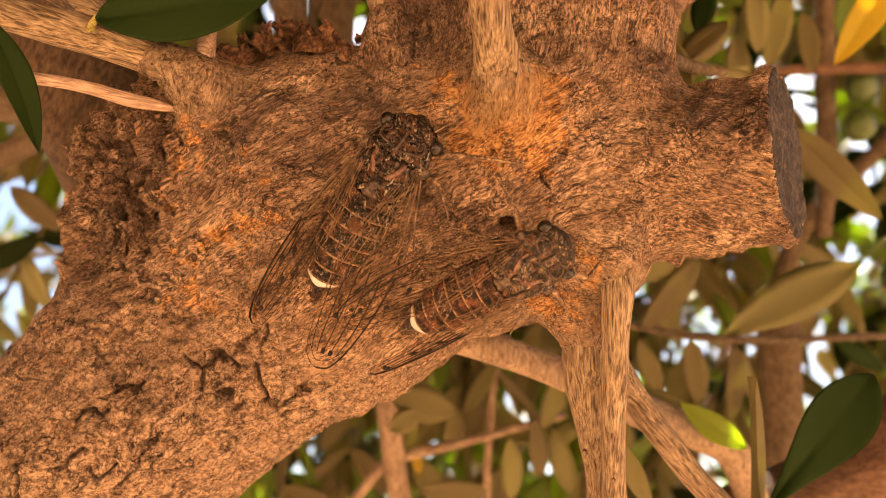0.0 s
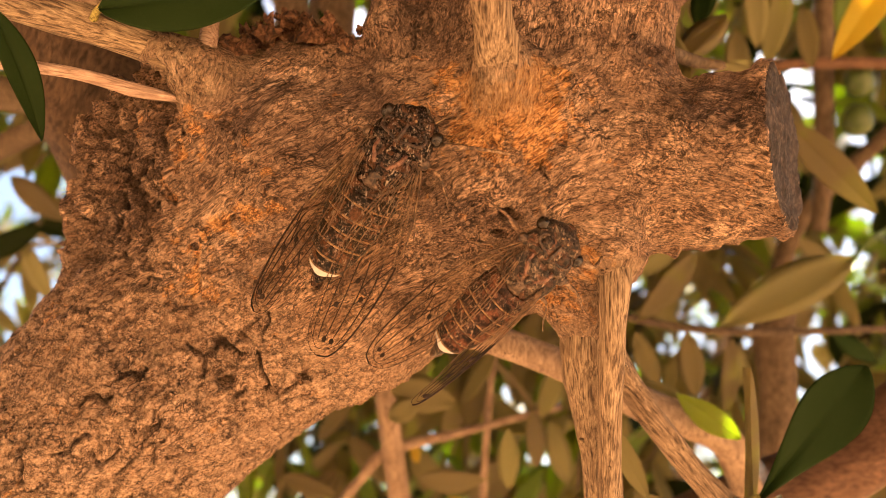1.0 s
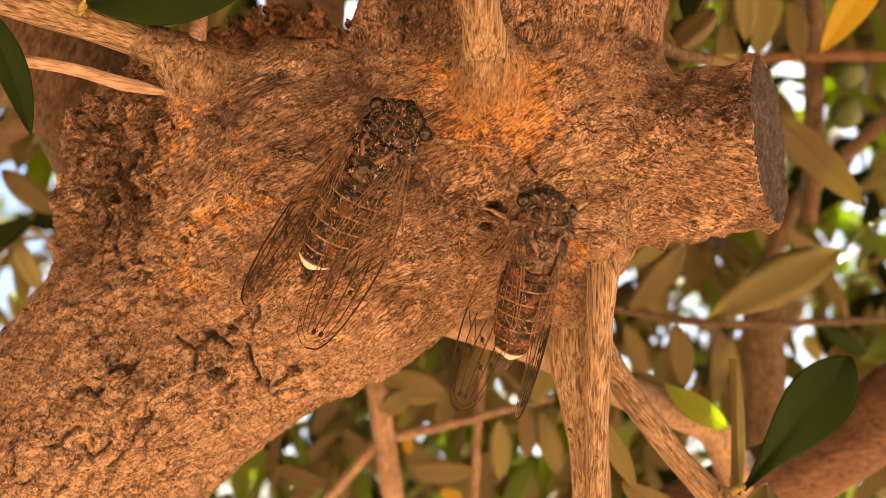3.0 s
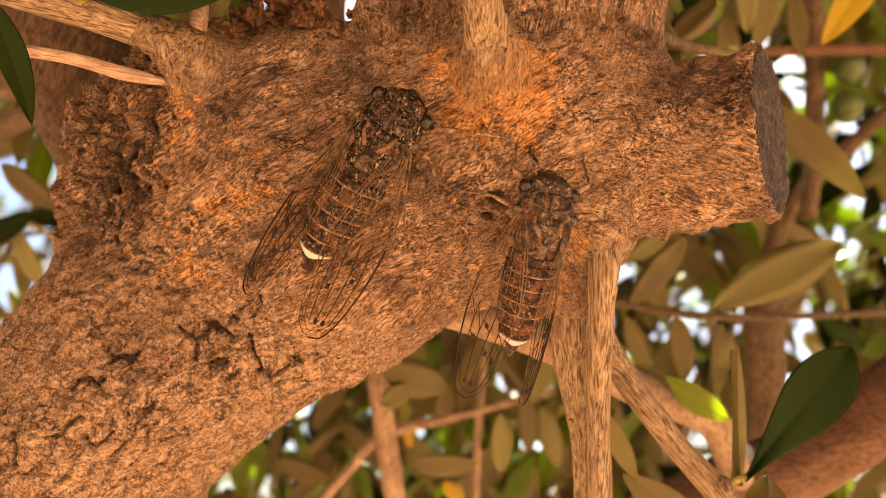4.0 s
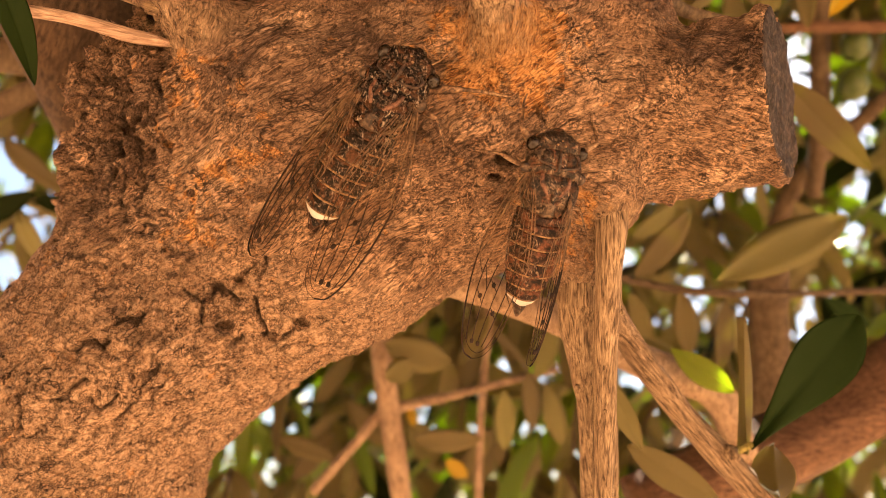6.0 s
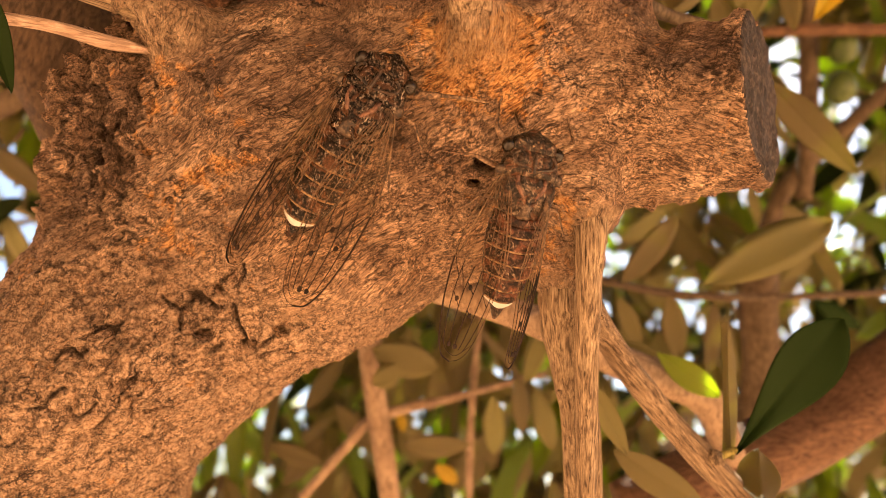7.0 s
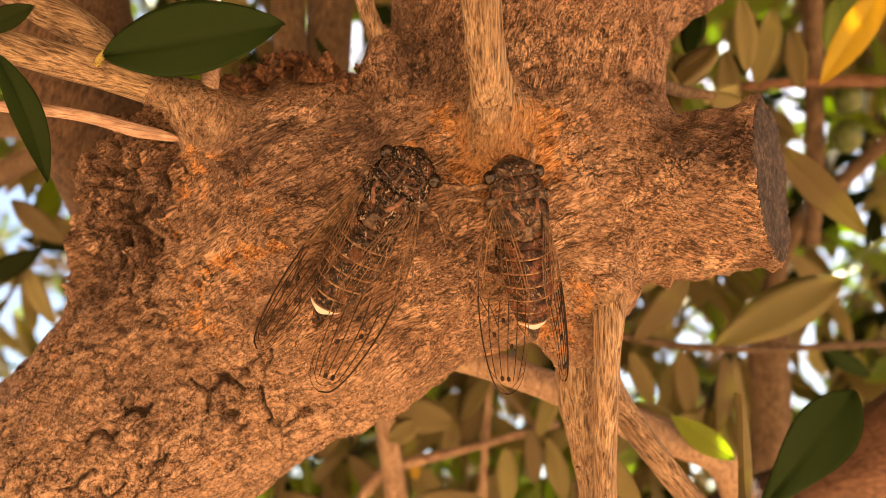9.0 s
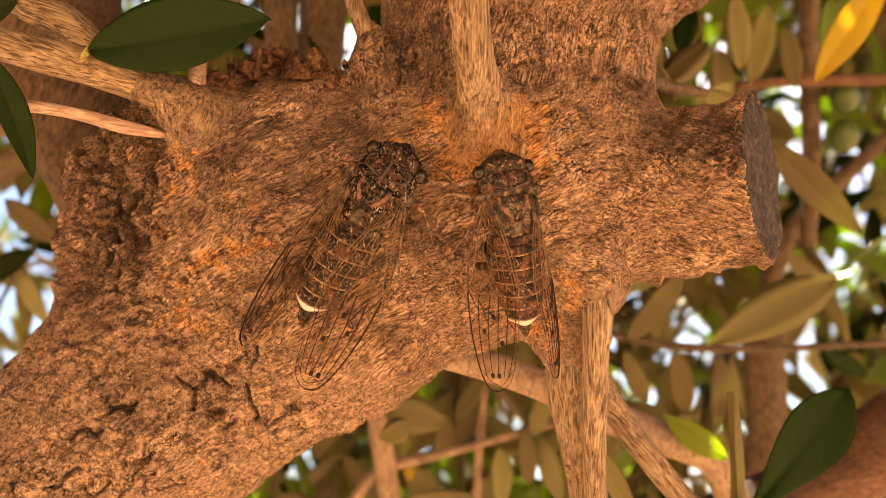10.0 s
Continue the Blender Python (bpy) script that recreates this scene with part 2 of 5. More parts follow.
# darker copy for the branch behind, its shade put into the colour
WOOD_SHADED = twig_material("shaded_branch_bark", (0.07, 0.042, 0.024), (0.13, 0.08, 0.046), 0.7, (1, 1, 0.2), (0, 20, 0), 0.5)
WOOD_RED = twig_material("reddish_branch_bark", (0.12, 0.062, 0.034), (0.19, 0.105, 0.06), 0.5, (0.3, 1, 1), (0, 0, 0), 0.6)
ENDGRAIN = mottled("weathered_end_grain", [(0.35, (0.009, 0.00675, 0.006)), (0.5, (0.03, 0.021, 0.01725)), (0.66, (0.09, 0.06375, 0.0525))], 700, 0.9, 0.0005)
CRUMB = mottled("torn_bark", [(0.36, (0.0186, 0.00868, 0.00496)), (0.5, (0.1054, 0.0465, 0.02046)), (0.68, (0.2604, 0.1426, 0.0744))], 700, 0.85, 0.0004)
LEAF_DARK = leaf_material("leaf_upper_green", (0.016, 0.029, 0.007), (0.06, 0.10, 0.01), 0.3, 0.5, 0.05, 0.04)
LEAF_OLIVE = leaf_material("leaf_underside_olive", (0.23, 0.195, 0.085), (0.36, 0.33, 0.07), 0.15, 0.6, 0.35)
LEAF_GREEN = leaf_material("leaf_sunlit_green", (0.14, 0.19, 0.035), (0.42, 0.55, 0.06), 0.15, 0.4, 0.5)
# lighter lime leaf, the sun on it put into the colour
LEAF_LIT_LIME = leaf_material("leaf_sunlit_lime", (0.30, 0.38, 0.05), (0.55, 0.68, 0.08), 0.05, 0.4, 0.5)
LEAF_YELLOW = leaf_material("leaf_yellow", (0.52, 0.38, 0.05), (0.75, 0.52, 0.06), 0.1, 0.5, 0.5)
LEAF_STALK = twig_material("leaf_stalk_green", (0.35, 0.30, 0.08), (0.5, 0.42, 0.14), 1.0)
FRUIT = mottled("olive_skin", [(0.3, (0.05, 0.075, 0.02)), (0.7, (0.09, 0.13, 0.035))], 500, 0.35)
SOIL = mottled("dry_soil", [(0.3, (0.40, 0.22, 0.11)), (0.6, (0.52, 0.31, 0.165)), (0.8, (0.60, 0.40, 0.23))], 3.0, 0.95, 0.02)
CHITIN = mottled("mottled_chitin", [(0.40, (0.00396, 0.00264, 0.002112)), (0.50, (0.00792, 0.00462, 0.0033)), (0.58, (0.04488, 0.0264, 0.01716)), (0.68, (0.264, 0.198, 0.1452))], 2900, 0.26, 0.0004, 0.2, (0.14, 0.058, 0.024), (0.42, 0.34, 0.26))
BROWN_SHELL = mottled("brown_shell", [(0.40, (0.00791, 0.004748, 0.003165)), (0.50, (0.02939, 0.01865, 0.01187)), (0.58, (0.0791, 0.052, 0.03279)), (0.68, (0.2374, 0.1695, 0.113))], 1300, 0.28, 0.0004, 0.2, (0.2, 0.085, 0.043), (0.27, 0.19, 0.13))
DUSKY_SHELL = mottled("dusky_shell", [(0.40, (0.005005, 0.003003, 0.002002)), (0.52, (0.01702, 0.01051, 0.007007)), (0.68, (0.09009, 0.06206, 0.04004))], 1500, 0.28, 0.0004, 0.2, (0.11, 0.05, 0.025), (0.19, 0.14, 0.095))
DARK_CHITIN = mottled("dark_chitin", [(0.42, (0.003696, 0.002376, 0.001848)), (0.55, (0.01584, 0.008976, 0.00594)), (0.68, (0.1452, 0.103, 0.07392))], 2600, 0.25, 0.0004, 0.2, (0.10, 0.04, 0.017), (0.24, 0.18, 0.14))
BELLY = mottled("brown_abdomen_plate", [(0.40, (0.003182, 0.002122, 0.001379)), (0.52, (0.01379, 0.007426, 0.004243)), (0.58, (0.03182, 0.01909, 0.01167)), (0.70, (0.1804, 0.1379, 0.1061))], 2400, 0.3, 0.0002, 0.16, (0.17, 0.07, 0.03), (0.34, 0.27, 0.21))
BELLY_RED = mottled("reddish_abdomen_plate", [(0.40, (0.00504, 0.002218, 0.001411)), (0.52, (0.02419, 0.009072, 0.005544)), (0.68, (0.1109, 0.05443, 0.03326))], 1000, 0.3, 0.0002, 0.16, (0.20, 0.07, 0.035), (0.26, 0.18, 0.125))
BAND = mottled("orange_segment_edge", [(0.4, (0.038, 0.019, 0.00836)), (0.49, (0.1672, 0.0874, 0.0342)), (0.64, (0.3496, 0.2204, 0.1064))], 1500, 0.45)
WAX = mottled("white_wax", [(0.3, (0.46, 0.44, 0.41)), (0.7, (0.62, 0.61, 0.59))], 900, 0.7)
LEGS = mottled("leg_chitin", [(0.38, (0.02134, 0.01138, 0.006361)), (0.5, (0.1423, 0.07466, 0.03699)), (0.66, (0.3699, 0.2419, 0.1423))], 1300, 0.4, 0.0002)
RIDGE = mottled("dusky_ridge", [(0.38, (0.009, 0.0054, 0.0036)), (0.55, (0.06, 0.033, 0.018)), (0.72, (0.18, 0.126, 0.084))], 1200, 0.4, 0.0002)
COLLAR = mottled("tan_collar", [(0.40, (0.009792, 0.005304, 0.003264)), (0.52, (0.0612, 0.03346, 0.01795)), (0.68, (0.1958, 0.1306, 0.0816))], 1100, 0.36, 0.0003)
PINKISH = mottled("reddish_stripe", [(0.38, (0.03, 0.012, 0.007)), (0.52, (0.15, 0.066, 0.038)), (0.68, (0.28, 0.16, 0.10))], 1300, 0.36, 0.0003)
EYE_M = mottled("dull_eye", [(0.3, (0.00972, 0.00648, 0.003888)), (0.7, (0.03564, 0.02268, 0.01393))], 1400, 0.22)
VEIN = mottled("wing_vein", [(0.35, (0.00572, 0.003575, 0.00286)), (0.7, (0.04004, 0.01859, 0.01001))], 300, 0.6, 0.0001, 0.2)
VEIN_PALE = mottled("pale_wing_vein", [(0.38, (0.03432, 0.01872, 0.01092)), (0.66, (0.234, 0.1404, 0.078))], 700, 0.5, 0.0001, 0.2)
MEMBRANE = membrane_material()


# ---- mesh helpers (millimetres in, metres out) ----
class Shape:
    def __init__(self):
        self.v, self.f = [], []

    def add(self, verts, faces):
        k = len(self.v)
        self.v += [tuple(p) for p in verts]
        self.f += [tuple(i + k for i in f) for f in faces]
        return self

    def mesh(self, name, mat, smooth=True):
        me = bpy.data.meshes.new(name)
        me.from_pydata([(x * MM, y * MM, z * MM) for x, y, z in self.v], [], self.f)
        me.materials.append(mat)
        if smooth:
            me.polygons.foreach_set("use_smooth", [True] * len(me.polygons))
        me.update()
        return me


def thing(name, label, category, group="", kind="", m=None):
    ob = tagged(new(name), label, category, group, kind)
    ob.matrix_basis = m if m is not None else SITE
    return ob


def part(name, shape, mat, parent, label="", m=None, smooth=True):
    me = shape if isinstance(shape, bpy.types.Mesh) else shape.mesh(name, mat, smooth)
    ob = new(name, me)
    ob.parent = parent
    if m is not None:
        ob.matrix_basis = m
    return tagged(ob, label)


def smooth_line(pts, steps):
    """Points along a Catmull-Rom line through pts; extra columns (radii) ride along."""
    p = np.array(pts, float)
    p = np.vstack([2 * p[0] - p[1], p, 2 * p[-1] - p[-2]])
    out = []
    for i in range(1, len(p) - 2):
        for t in np.linspace(0, 1, steps, endpoint=False):
            a, b, c, d = p[i - 1], p[i], p[i + 1], p[i + 2]
            out.append(0.5 * (2 * b + (c - a) * t + (2 * a - 5 * b + 4 * c - d) * t * t + (3 * b - a - 3 * c + d) * t ** 3))
    out.append(p[-2])
    return np.array(out)


def tube(shape, pts, sides=8, steps=4, rough=0.0, lump=0.0, seed=0, flat=1.0):
    """A tapered tube along rows of x, y, z, radius."""
    line = smooth_line(pts, steps) if steps > 1 else np.array(pts, float)
    centre, rad = line[:, :3], np.maximum(line[:, 3], 0.01)
    verts, faces = [], []
    side = None
    for i in range(len(centre)):
        d = Vector(centre[min(i + 1, len(centre) - 1)] - centre[max(i - 1, 0)]).normalized()
        if side is None:
            side = d.orthogonal().normalized()
        side = (side - d * side.dot(d)).normalized()
        up = d.cross(side)
        for k in range(sides):
            a = 2 * math.pi * k / sides
            r = rad[i]
            if rough or lump:
                ridge = noise.noise(Vector((math.cos(a) * 2.6 + seed * 7.1, math.sin(a) * 2.6, i * 0.045)))
                knob = noise.noise(Vector((math.cos(a) * 0.8, math.sin(a) * 0.8 + seed * 3.3, i * 0.11)))
                r = r * (1 + rough * ridge + lump * knob)
            verts.append(Vector(centre[i]) + side * (r * math.cos(a)) + up * (r * math.sin(a) * flat))
    n = len(centre)
    for i in range(n - 1):
        for k in range(sides):
            k2 = (k + 1) % sides
            faces.append((i * sides + k, i * sides + k2, (i + 1) * sides + k2, (i + 1) * sides + k))
    faces.append(tuple(range(sides - 1, -1, -1)))
    faces.append(tuple((n - 1) * sides + k for k in range(sides)))
    return shape.add(verts, faces)


def loft(shape, rings, sides=28, bow=0.0):
    """A closed body along y: rows of y, half width, top, bottom. bow: how far the top is drawn back."""
    verts, faces = [], []
    for y, hw, top, bot in rings:
        mid, hh = (top + bot) / 2, (top - bot) / 2
        for k in range(sides):
            a = 2 * math.pi * k / sides
            verts.append((hw * math.cos(a), y - bow * max(0.0, math.sin(a)) ** 2, mid + hh * math.sin(a)))
    for i in range(len(rings) - 1):
        for k in range(sides):
            k2 = (k + 1) % sides
            faces.append((i * sides + k, i * sides + k2, (i + 1) * sides + k2, (i + 1) * sides + k))
    faces.append(tuple(range(sides - 1, -1, -1)))
    faces.append(tuple((len(rings) - 1) * sides + k for k in range(sides)))
    return shape.add(verts, faces)


def blob(shape, c, r, seg=14, rings=9, bumpy=0.0, seed=0):
    """An ellipsoid of half axes r about c."""
    verts, faces = [], []
    for i in range(rings + 1):
        th = math.pi * i / rings
        for k in range(seg):
            a = 2 * math.pi * k / seg
            d = Vector((math.sin(th) * math.cos(a), math.sin(th) * math.sin(a), math.cos(th)))
            s = 1 + bumpy * noise.noise(d * 1.7 + Vector((seed * 5.3, seed, 0)))
            verts.append((c[0] + d.x * r[0] * s, c[1] + d.y * r[1] * s, c[2] + d.z * r[2] * s))
    for i in range(rings):
        for k in range(seg):
            k2 = (k + 1) % seg
            faces.append((i * seg + k, (i + 1) * seg + k, (i + 1) * seg + k2, i * seg + k2))
    return shape.add(verts, faces)


# ---- vector noise ----
def lattice(ix, iy, iz, seed):
    h = (ix * 374761393 + iy * 668265263 + iz * 2147483647 + seed * 974634777) & 0xFFFFFFFF
    h = ((h ^ (h >> 13)) * 1274126177) & 0xFFFFFFFF
    return ((h ^ (h >> 16)) & 0xFFFF) / 65535.0


def vnoise(p, seed=0):
    i = np.floor(p).astype(np.int64)
    f = p - i
    f = f * f * (3 - 2 * f)
    out = 0
    for dx in (0, 1):
        for dy in (0, 1):
            for dz in (0, 1):
                w = (f[:, 0] if dx else 1 - f[:, 0]) * (f[:, 1] if dy else 1 - f[:, 1]) * (f[:, 2] if dz else 1 - f[:, 2])
                out = out + w * lattice(i[:, 0] + dx, i[:, 1] + dy, i[:, 2] + dz, seed)
    return out * 2 - 1


def fbm(p, octaves=4, seed=0):
    return sum(vnoise(p * 2.03 ** k, seed + k) * 0.5 ** k for k in range(octaves))


def plates(p, seed=0):
    """Distance from the joints between cells, and a number for each cell."""
    i = np.floor(p).astype(np.int64)
    d1, d2, who = np.full(len(p), 9.0), np.full(len(p), 9.0), np.zeros(len(p))
    for dx in (-1, 0, 1):
        for dy in (-1, 0, 1):
            for dz in (-1, 0, 1):
                c = i + np.array((dx, dy, dz))
                q = c + np.stack([lattice(c[:, 0], c[:, 1], c[:, 2], seed + s) for s in (0, 1, 2)], 1)
                d = np.linalg.norm(q - p, axis=1)
                near = d < d1
                d2 = np.where(near, d1, np.minimum(d2, d))
                who = np.where(near, lattice(c[:, 0], c[:, 1], c[:, 2], seed + 5), who)
                d1 = np.where(near, d, d1)
    return d2 - d1, who


def ease(lo, hi, x):
    t = np.clip((x - lo) / (hi - lo), 0, 1)
    return t * t * (3 - 2 * t)


# ---- the olive limb ----
def cone_field(p, a, b, ra, rb):
    a, b = np.array(a, np.float32), np.array(b, np.float32)
    ab = b - a
    t = np.clip(((p - a) @ ab) / float(ab @ ab), 0, 1)
    return np.linalg.norm(p - a - t[..., None] * ab, axis=-1) - (ra + (rb - ra) * t)


def melt(d, e, k):
    h = np.maximum(k - np.abs(d - e), 0) / k
    return np.minimum(d, e) - h * h * k * 0.25


LIMB, PITS, ORANGE_SPOTS = [], [], []


def swell(*row):   # from, to, the two radii, blend
    LIMB.append(row)


def pit(*row):   # centre, radius, depth
    PITS.append(row)


def rusty(*row):   # centre, half sizes, strength
    ORANGE_SPOTS.append(row)


swell((-113.6, 127.0, -66.0), (-51.4, 117.0, -25.5), 20.5, 21.5, 7)
swell((-51.4, 119.0, -22.7), (-18.4, 116.0, -6.2), 24, 20.5, 8)
swell((-18.4, 116.0, -6.2), (12.3, 116.2, 10.7), 20.5, 19.5, 10)
swell((-62.2, 119.5, -34.5), (-83.8, 127.0, -87.9), 21.5, 27, 7)
swell((-52.2, 122.0, 8.5), (-23.7, 116.0, 16.0), 19.5, 17, 12)
swell((-23.7, 116.0, 16.0), (10.2, 116.0, 14.9), 17, 19, 14)
swell((-56.5, 116.0, 18.1), (-46.8, 113.0, 20.7), 9, 9, 8)
swell((12.3, 116.2, 10.7), (16.1, 121.0, 48.6), 19, 23, 12)
swell((16.1, 121.0, 48.6), (15.9, 128.0, 81.8), 23, 23, 8)
swell((18.4, 114.5, 12.6), (43.5, 107.0, 12.6), 17, 12.2, 9)
swell((43.5, 107.0, 12.6), (62.3, 99.3, 16.9), 12.2, 14.9, 6)
swell((30.4, 109.0, 28.9), (31.2, 109.0, 37.9), 8, 7.6, 8)
swell((28.1, 116.0, 44.5), (48.0, 118.0, 57.1), 9, 7, 6)
swell((22.8, 106.0, 1.1), (24.3, 104.0, -11.3), 9, 5.2, 8)
swell((25.9, 99.5, 3.3), (26.9, 98.2, -0.8), 5.2, 4.0, 6)
swell((26.9, 98.2, -0.8), (26.9, 96.4, -4.6), 3.6, 1.7, 4)
swell((10.2, 99.0, 20.4), (8.8, 94.2, 25.0), 7.0, 4.6, 5)
swell((9.0, 94.8, 24.0), (8.5, 93.6, 26.0), 4.2, 2.8, 3)
swell((12.5, 97.0, 26.6), (10.5, 95.0, 30.0), 3.6, 2.0, 4)
swell((-38.3, 105.5, 22.7), (-38.6, 101.4, 25.0), 7.2, 5.2, 5)
swell((-38.6, 101.4, 25.0), (-39.9, 98.7, 27.4), 5.2, 3.7, 3)
swell((-39.9, 98.7, 27.4), (-44.3, 97.3, 29.7), 3.7, 3.0, 3)
swell((-9.1, 106.0, 36.8), (-10.0, 106.0, 40.7), 4, 2, 4)
swell((24.3, 104.0, -11.3), (25.2, 104.4, -19.5), 5.0, 3.4, 4)
swell((28.1, 103.0, -0.4), (27.2, 97.2, -3.8), 3.2, 2.1, 3)
CUT_AT, CUT_WAY = (57.6, 103.0, 16.3), (0.785, -0.611, 0.099)
SHADE_SPOTS = []   # shade put into the bark's colour: centre, half sizes, strength
SHADE_SPOTS.append(((-34.0, 97.0, 16.9), (12, 12, 8), 0.75))
SHADE_SPOTS.append(((-19.6, 96.0, 16.7), (10, 12, 7), 0.6))
SHADE_SPOTS.append(((-27.4, 99.0, 19.9), (14, 14, 8), 0.9))
SHADE_SPOTS.append(((-13.0, 99.0, 23.6), (10, 14, 9), 0.8))
SHADE_SPOTS.append(((-2.2, 99.0, 34.4), (11, 14, 12), 0.7))
SHADE_SPOTS.append(((-53.0, 103.0, 10.4), (10, 14, 14), 0.75))
SHADE_SPOTS.append(((20.2, 98.0, 34.0), (12, 14, 10), 0.45))
SHADE_SPOTS.append(((43.9, 97.0, 22.2), (15, 16, 5), 0.9))
SHADE_SPOTS.append(((34.6, 101.0, 28.6), (7, 14, 9), 0.8))
SHADE_SPOTS.append(((-56.7, 103.0, -0.8), (6, 14, 9), 0.5))
SHADE_SPOTS.append(((-35.7, 97.0, 12.5), (6, 12, 6), 0.5))
SHADE_SPOTS.append(((3.1, 94.0, 0.1), (6, 10, 8), 0.45))
SHADE_SPOTS.append(((-19.4, 95.0, 9.6), (6, 8, 4), 0.5))
SHADE_SPOTS.append(((-47.0, 100.0, 13.5), (9, 12, 9), 0.55))
SHADE_SPOTS.append(((-42.0, 99.0, 19.0), (8, 10, 5), 0.5))


YOUNG = []   # young smooth bark: centre, half sizes
YOUNG.append(((8.7, 94.0, 24.1), (8, 10, 8)))
YOUNG.append(((7.9, 92.0, 28.6), (7, 9, 7)))
YOUNG.append(((-38.8, 101.0, 25.4), (9, 10, 7)))
YOUNG.append(((-43.2, 98.0, 29.4), (8, 9, 6)))
YOUNG.append(((25.2, 104.0, -19.8), (11, 12, 9)))
YOUNG.append(((26.0, 105.0, -28.6), (9, 10, 8)))
YOUNG.append(((26.7, 95.0, -5.1), (4.5, 6, 4)))
YOUNG.append(((26.5, 95.0, -9.4), (4.5, 6, 5)))


RIFTS = []   # splits in the bark: half width, then x, z along each
RIFTS.append((0.85, [(-56.2, -25.9), (-54.8, -24.7), (-53.4, -24.0), (-52.2, -25.2), (-51.1, -24.2)]))
RIFTS.append((0.80, [(-49.6, -21.8), (-48.6, -20.5), (-47.5, -20.7), (-46.3, -21.5), (-45.1, -20.4)]))
RIFTS.append((0.35, [(-45.2, -30.7), (-44.1, -29.4), (-43.0, -28.0)]))
RIFTS.append((0.45, [(-44.2, -35.7), (-42.7, -34.9), (-40.7, -33.9), (-40.4, -34.5)]))
RIFTS.append((0.35, [(-47.4, -33.2), (-45.9, -31.9), (-44.9, -32.4)]))
RIFTS.append((0.35, [(-46.1, -36.1), (-45.9, -34.4), (-44.9, -33.2)]))
RIFTS.append((0.70, [(-60.3, -33.5), (-58.4, -32.8), (-56.5, -31.2), (-54.9, -30.5)]))
RIFTS.append((0.35, [(-58.2, -32.8), (-57.5, -34.7)]))
RIFTS.append((0.35, [(-53.2, -31.7), (-53.1, -33.6)]))
RIFTS.append((0.50, [(-54.3, -33.6), (-53.3, -35.4), (-52.0, -34.8), (-50.5, -32.7)]))
RIFTS.append((1.20, [(-66.7, -33.8), (-65.6, -34.6), (-65.4, -36.4), (-66.0, -38.5)]))
RIFTS.append((0.45, [(-51.8, -37.7), (-49.9, -36.3), (-48.4, -34.7)]))
RIFTS.append((0.85, [(-35.5, -16.6), (-34.2, -16.7), (-33.1, -17.3), (-31.9, -18.4)]))
RIFTS.append((0.40, [(-39.1, -17.2), (-37.4, -18.3), (-35.7, -17.2), (-35.2, -15.9)]))
RIFTS.append((0.40, [(-37.3, -18.5), (-37.1, -19.8), (-37.3, -21.6)]))
RIFTS.append((0.35, [(-30.6, -13.6), (-29.6, -12.7), (-28.5, -12.1)]))
RIFTS.append((0.35, [(-26.2, -11.5), (-27.0, -13.2), (-28.0, -15.0)]))
RIFTS.append((0.80, [(-29.1, -18.2), (-28.6, -21.1), (-28.0, -23.1), (-27.7, -24.3)]))
RIFTS.append((1.10, [(-28.6, -24.3), (-27.0, -24.8), (-25.6, -24.5), (-24.2, -23.5)]))
RIFTS.append((0.50, [(-33.7, -26.1), (-32.4, -25.6), (-32.1, -24.3)]))
RIFTS.append((0.40, [(-21.8, -26.9), (-19.5, -26.2)]))
RIFTS.append((0.35, [(-26.1, -27.0), (-22.4, -25.8)]))
RIFTS.append((0.40, [(-52.4, 1.0), (-51.9, -0.8), (-51.7, -3.1)]))
RIFTS.append((0.65, [(-62.9, 8.3), (-60.1, 7.7), (-58.1, 5.7), (-57.7, 3.8)]))
RIFTS.append((0.75, [(-63.5, 4.9), (-60.4, 2.9), (-59.4, 0.6)]))
RIFTS.append((0.50, [(-48.1, 12.1), (-48.6, 10.8), (-48.8, 9.8)]))
RIFTS.append((0.50, [(-64.2, -26.7), (-63.5, -25.4)]))
RIFTS.append((0.40, [(-48.6, -7.4), (-46.9, -6.0), (-45.1, -7.0), (-45.0, -8.7)]))
RIFTS.append((0.40, [(14.8, 12.7), (14.9, 11.0), (15.8, 9.8)]))
RIFTS.append((0.35, [(-5.3, 35.9), (-4.1, 31.6), (-6.2, 27.2)]))


KNOTS = []


def knot(*row):   # centre, radius
    KNOTS.append(row)


knot((10.3, 93.0, 18.3), 2.4)
knot((-47.3, 97.1, -7.4), 2.0)
knot((-40.9, 95.0, -13.1), 2.3)
knot((25.6, 95.0, -1.2), 1.6)
knot((30.0, 98.0, 32.7), 1.2)
knot((27.5, 97.0, 30.6), 1.0)
knot((-7.7, 100.0, 29.3), 2.6)
knot((17.0, 93.0, 21.3), 1.4)
knot((-34.3, 98.0, 18.0), 1.6)
knot((20.7, 96.0, 29.0), 1.3)
knot((14.9, 93.0, 22.5), 1.1)
knot((-55.1, 100.0, -18.1), 3)
knot((22.5, 98.0, 26.5), 0.9)
knot((24.0, 98.0, 24.6), 0.8)
knot((33.5, 101.0, 30.5), 1.5)
knot((26.0, 99.0, 36.0), 0.9)
knot((18.5, 94.0, 24.8), 1.4)
knot((-6.0, 101.0, 33.0), 2.0)
knot((14.6, 93.0, 20.0), 0.9)
knot((30.0, 100.0, 39.0), 0.8)
pit((-22.5, 98.0, -22.4), 1.35, 4.5)
pit((-34.1, 96.2, -22.7), 1.50, 2.6)
pit((-26.9, 98.8, -24.6), 1.20, 2.5)
pit((-31.3, 95.0, -15.2), 1.00, 1.6)
pit((-46.5, 101.2, 15.3), 0.90, 1.8)
pit((-39.1, 98.4, -1.1), 0.75, 2.4)
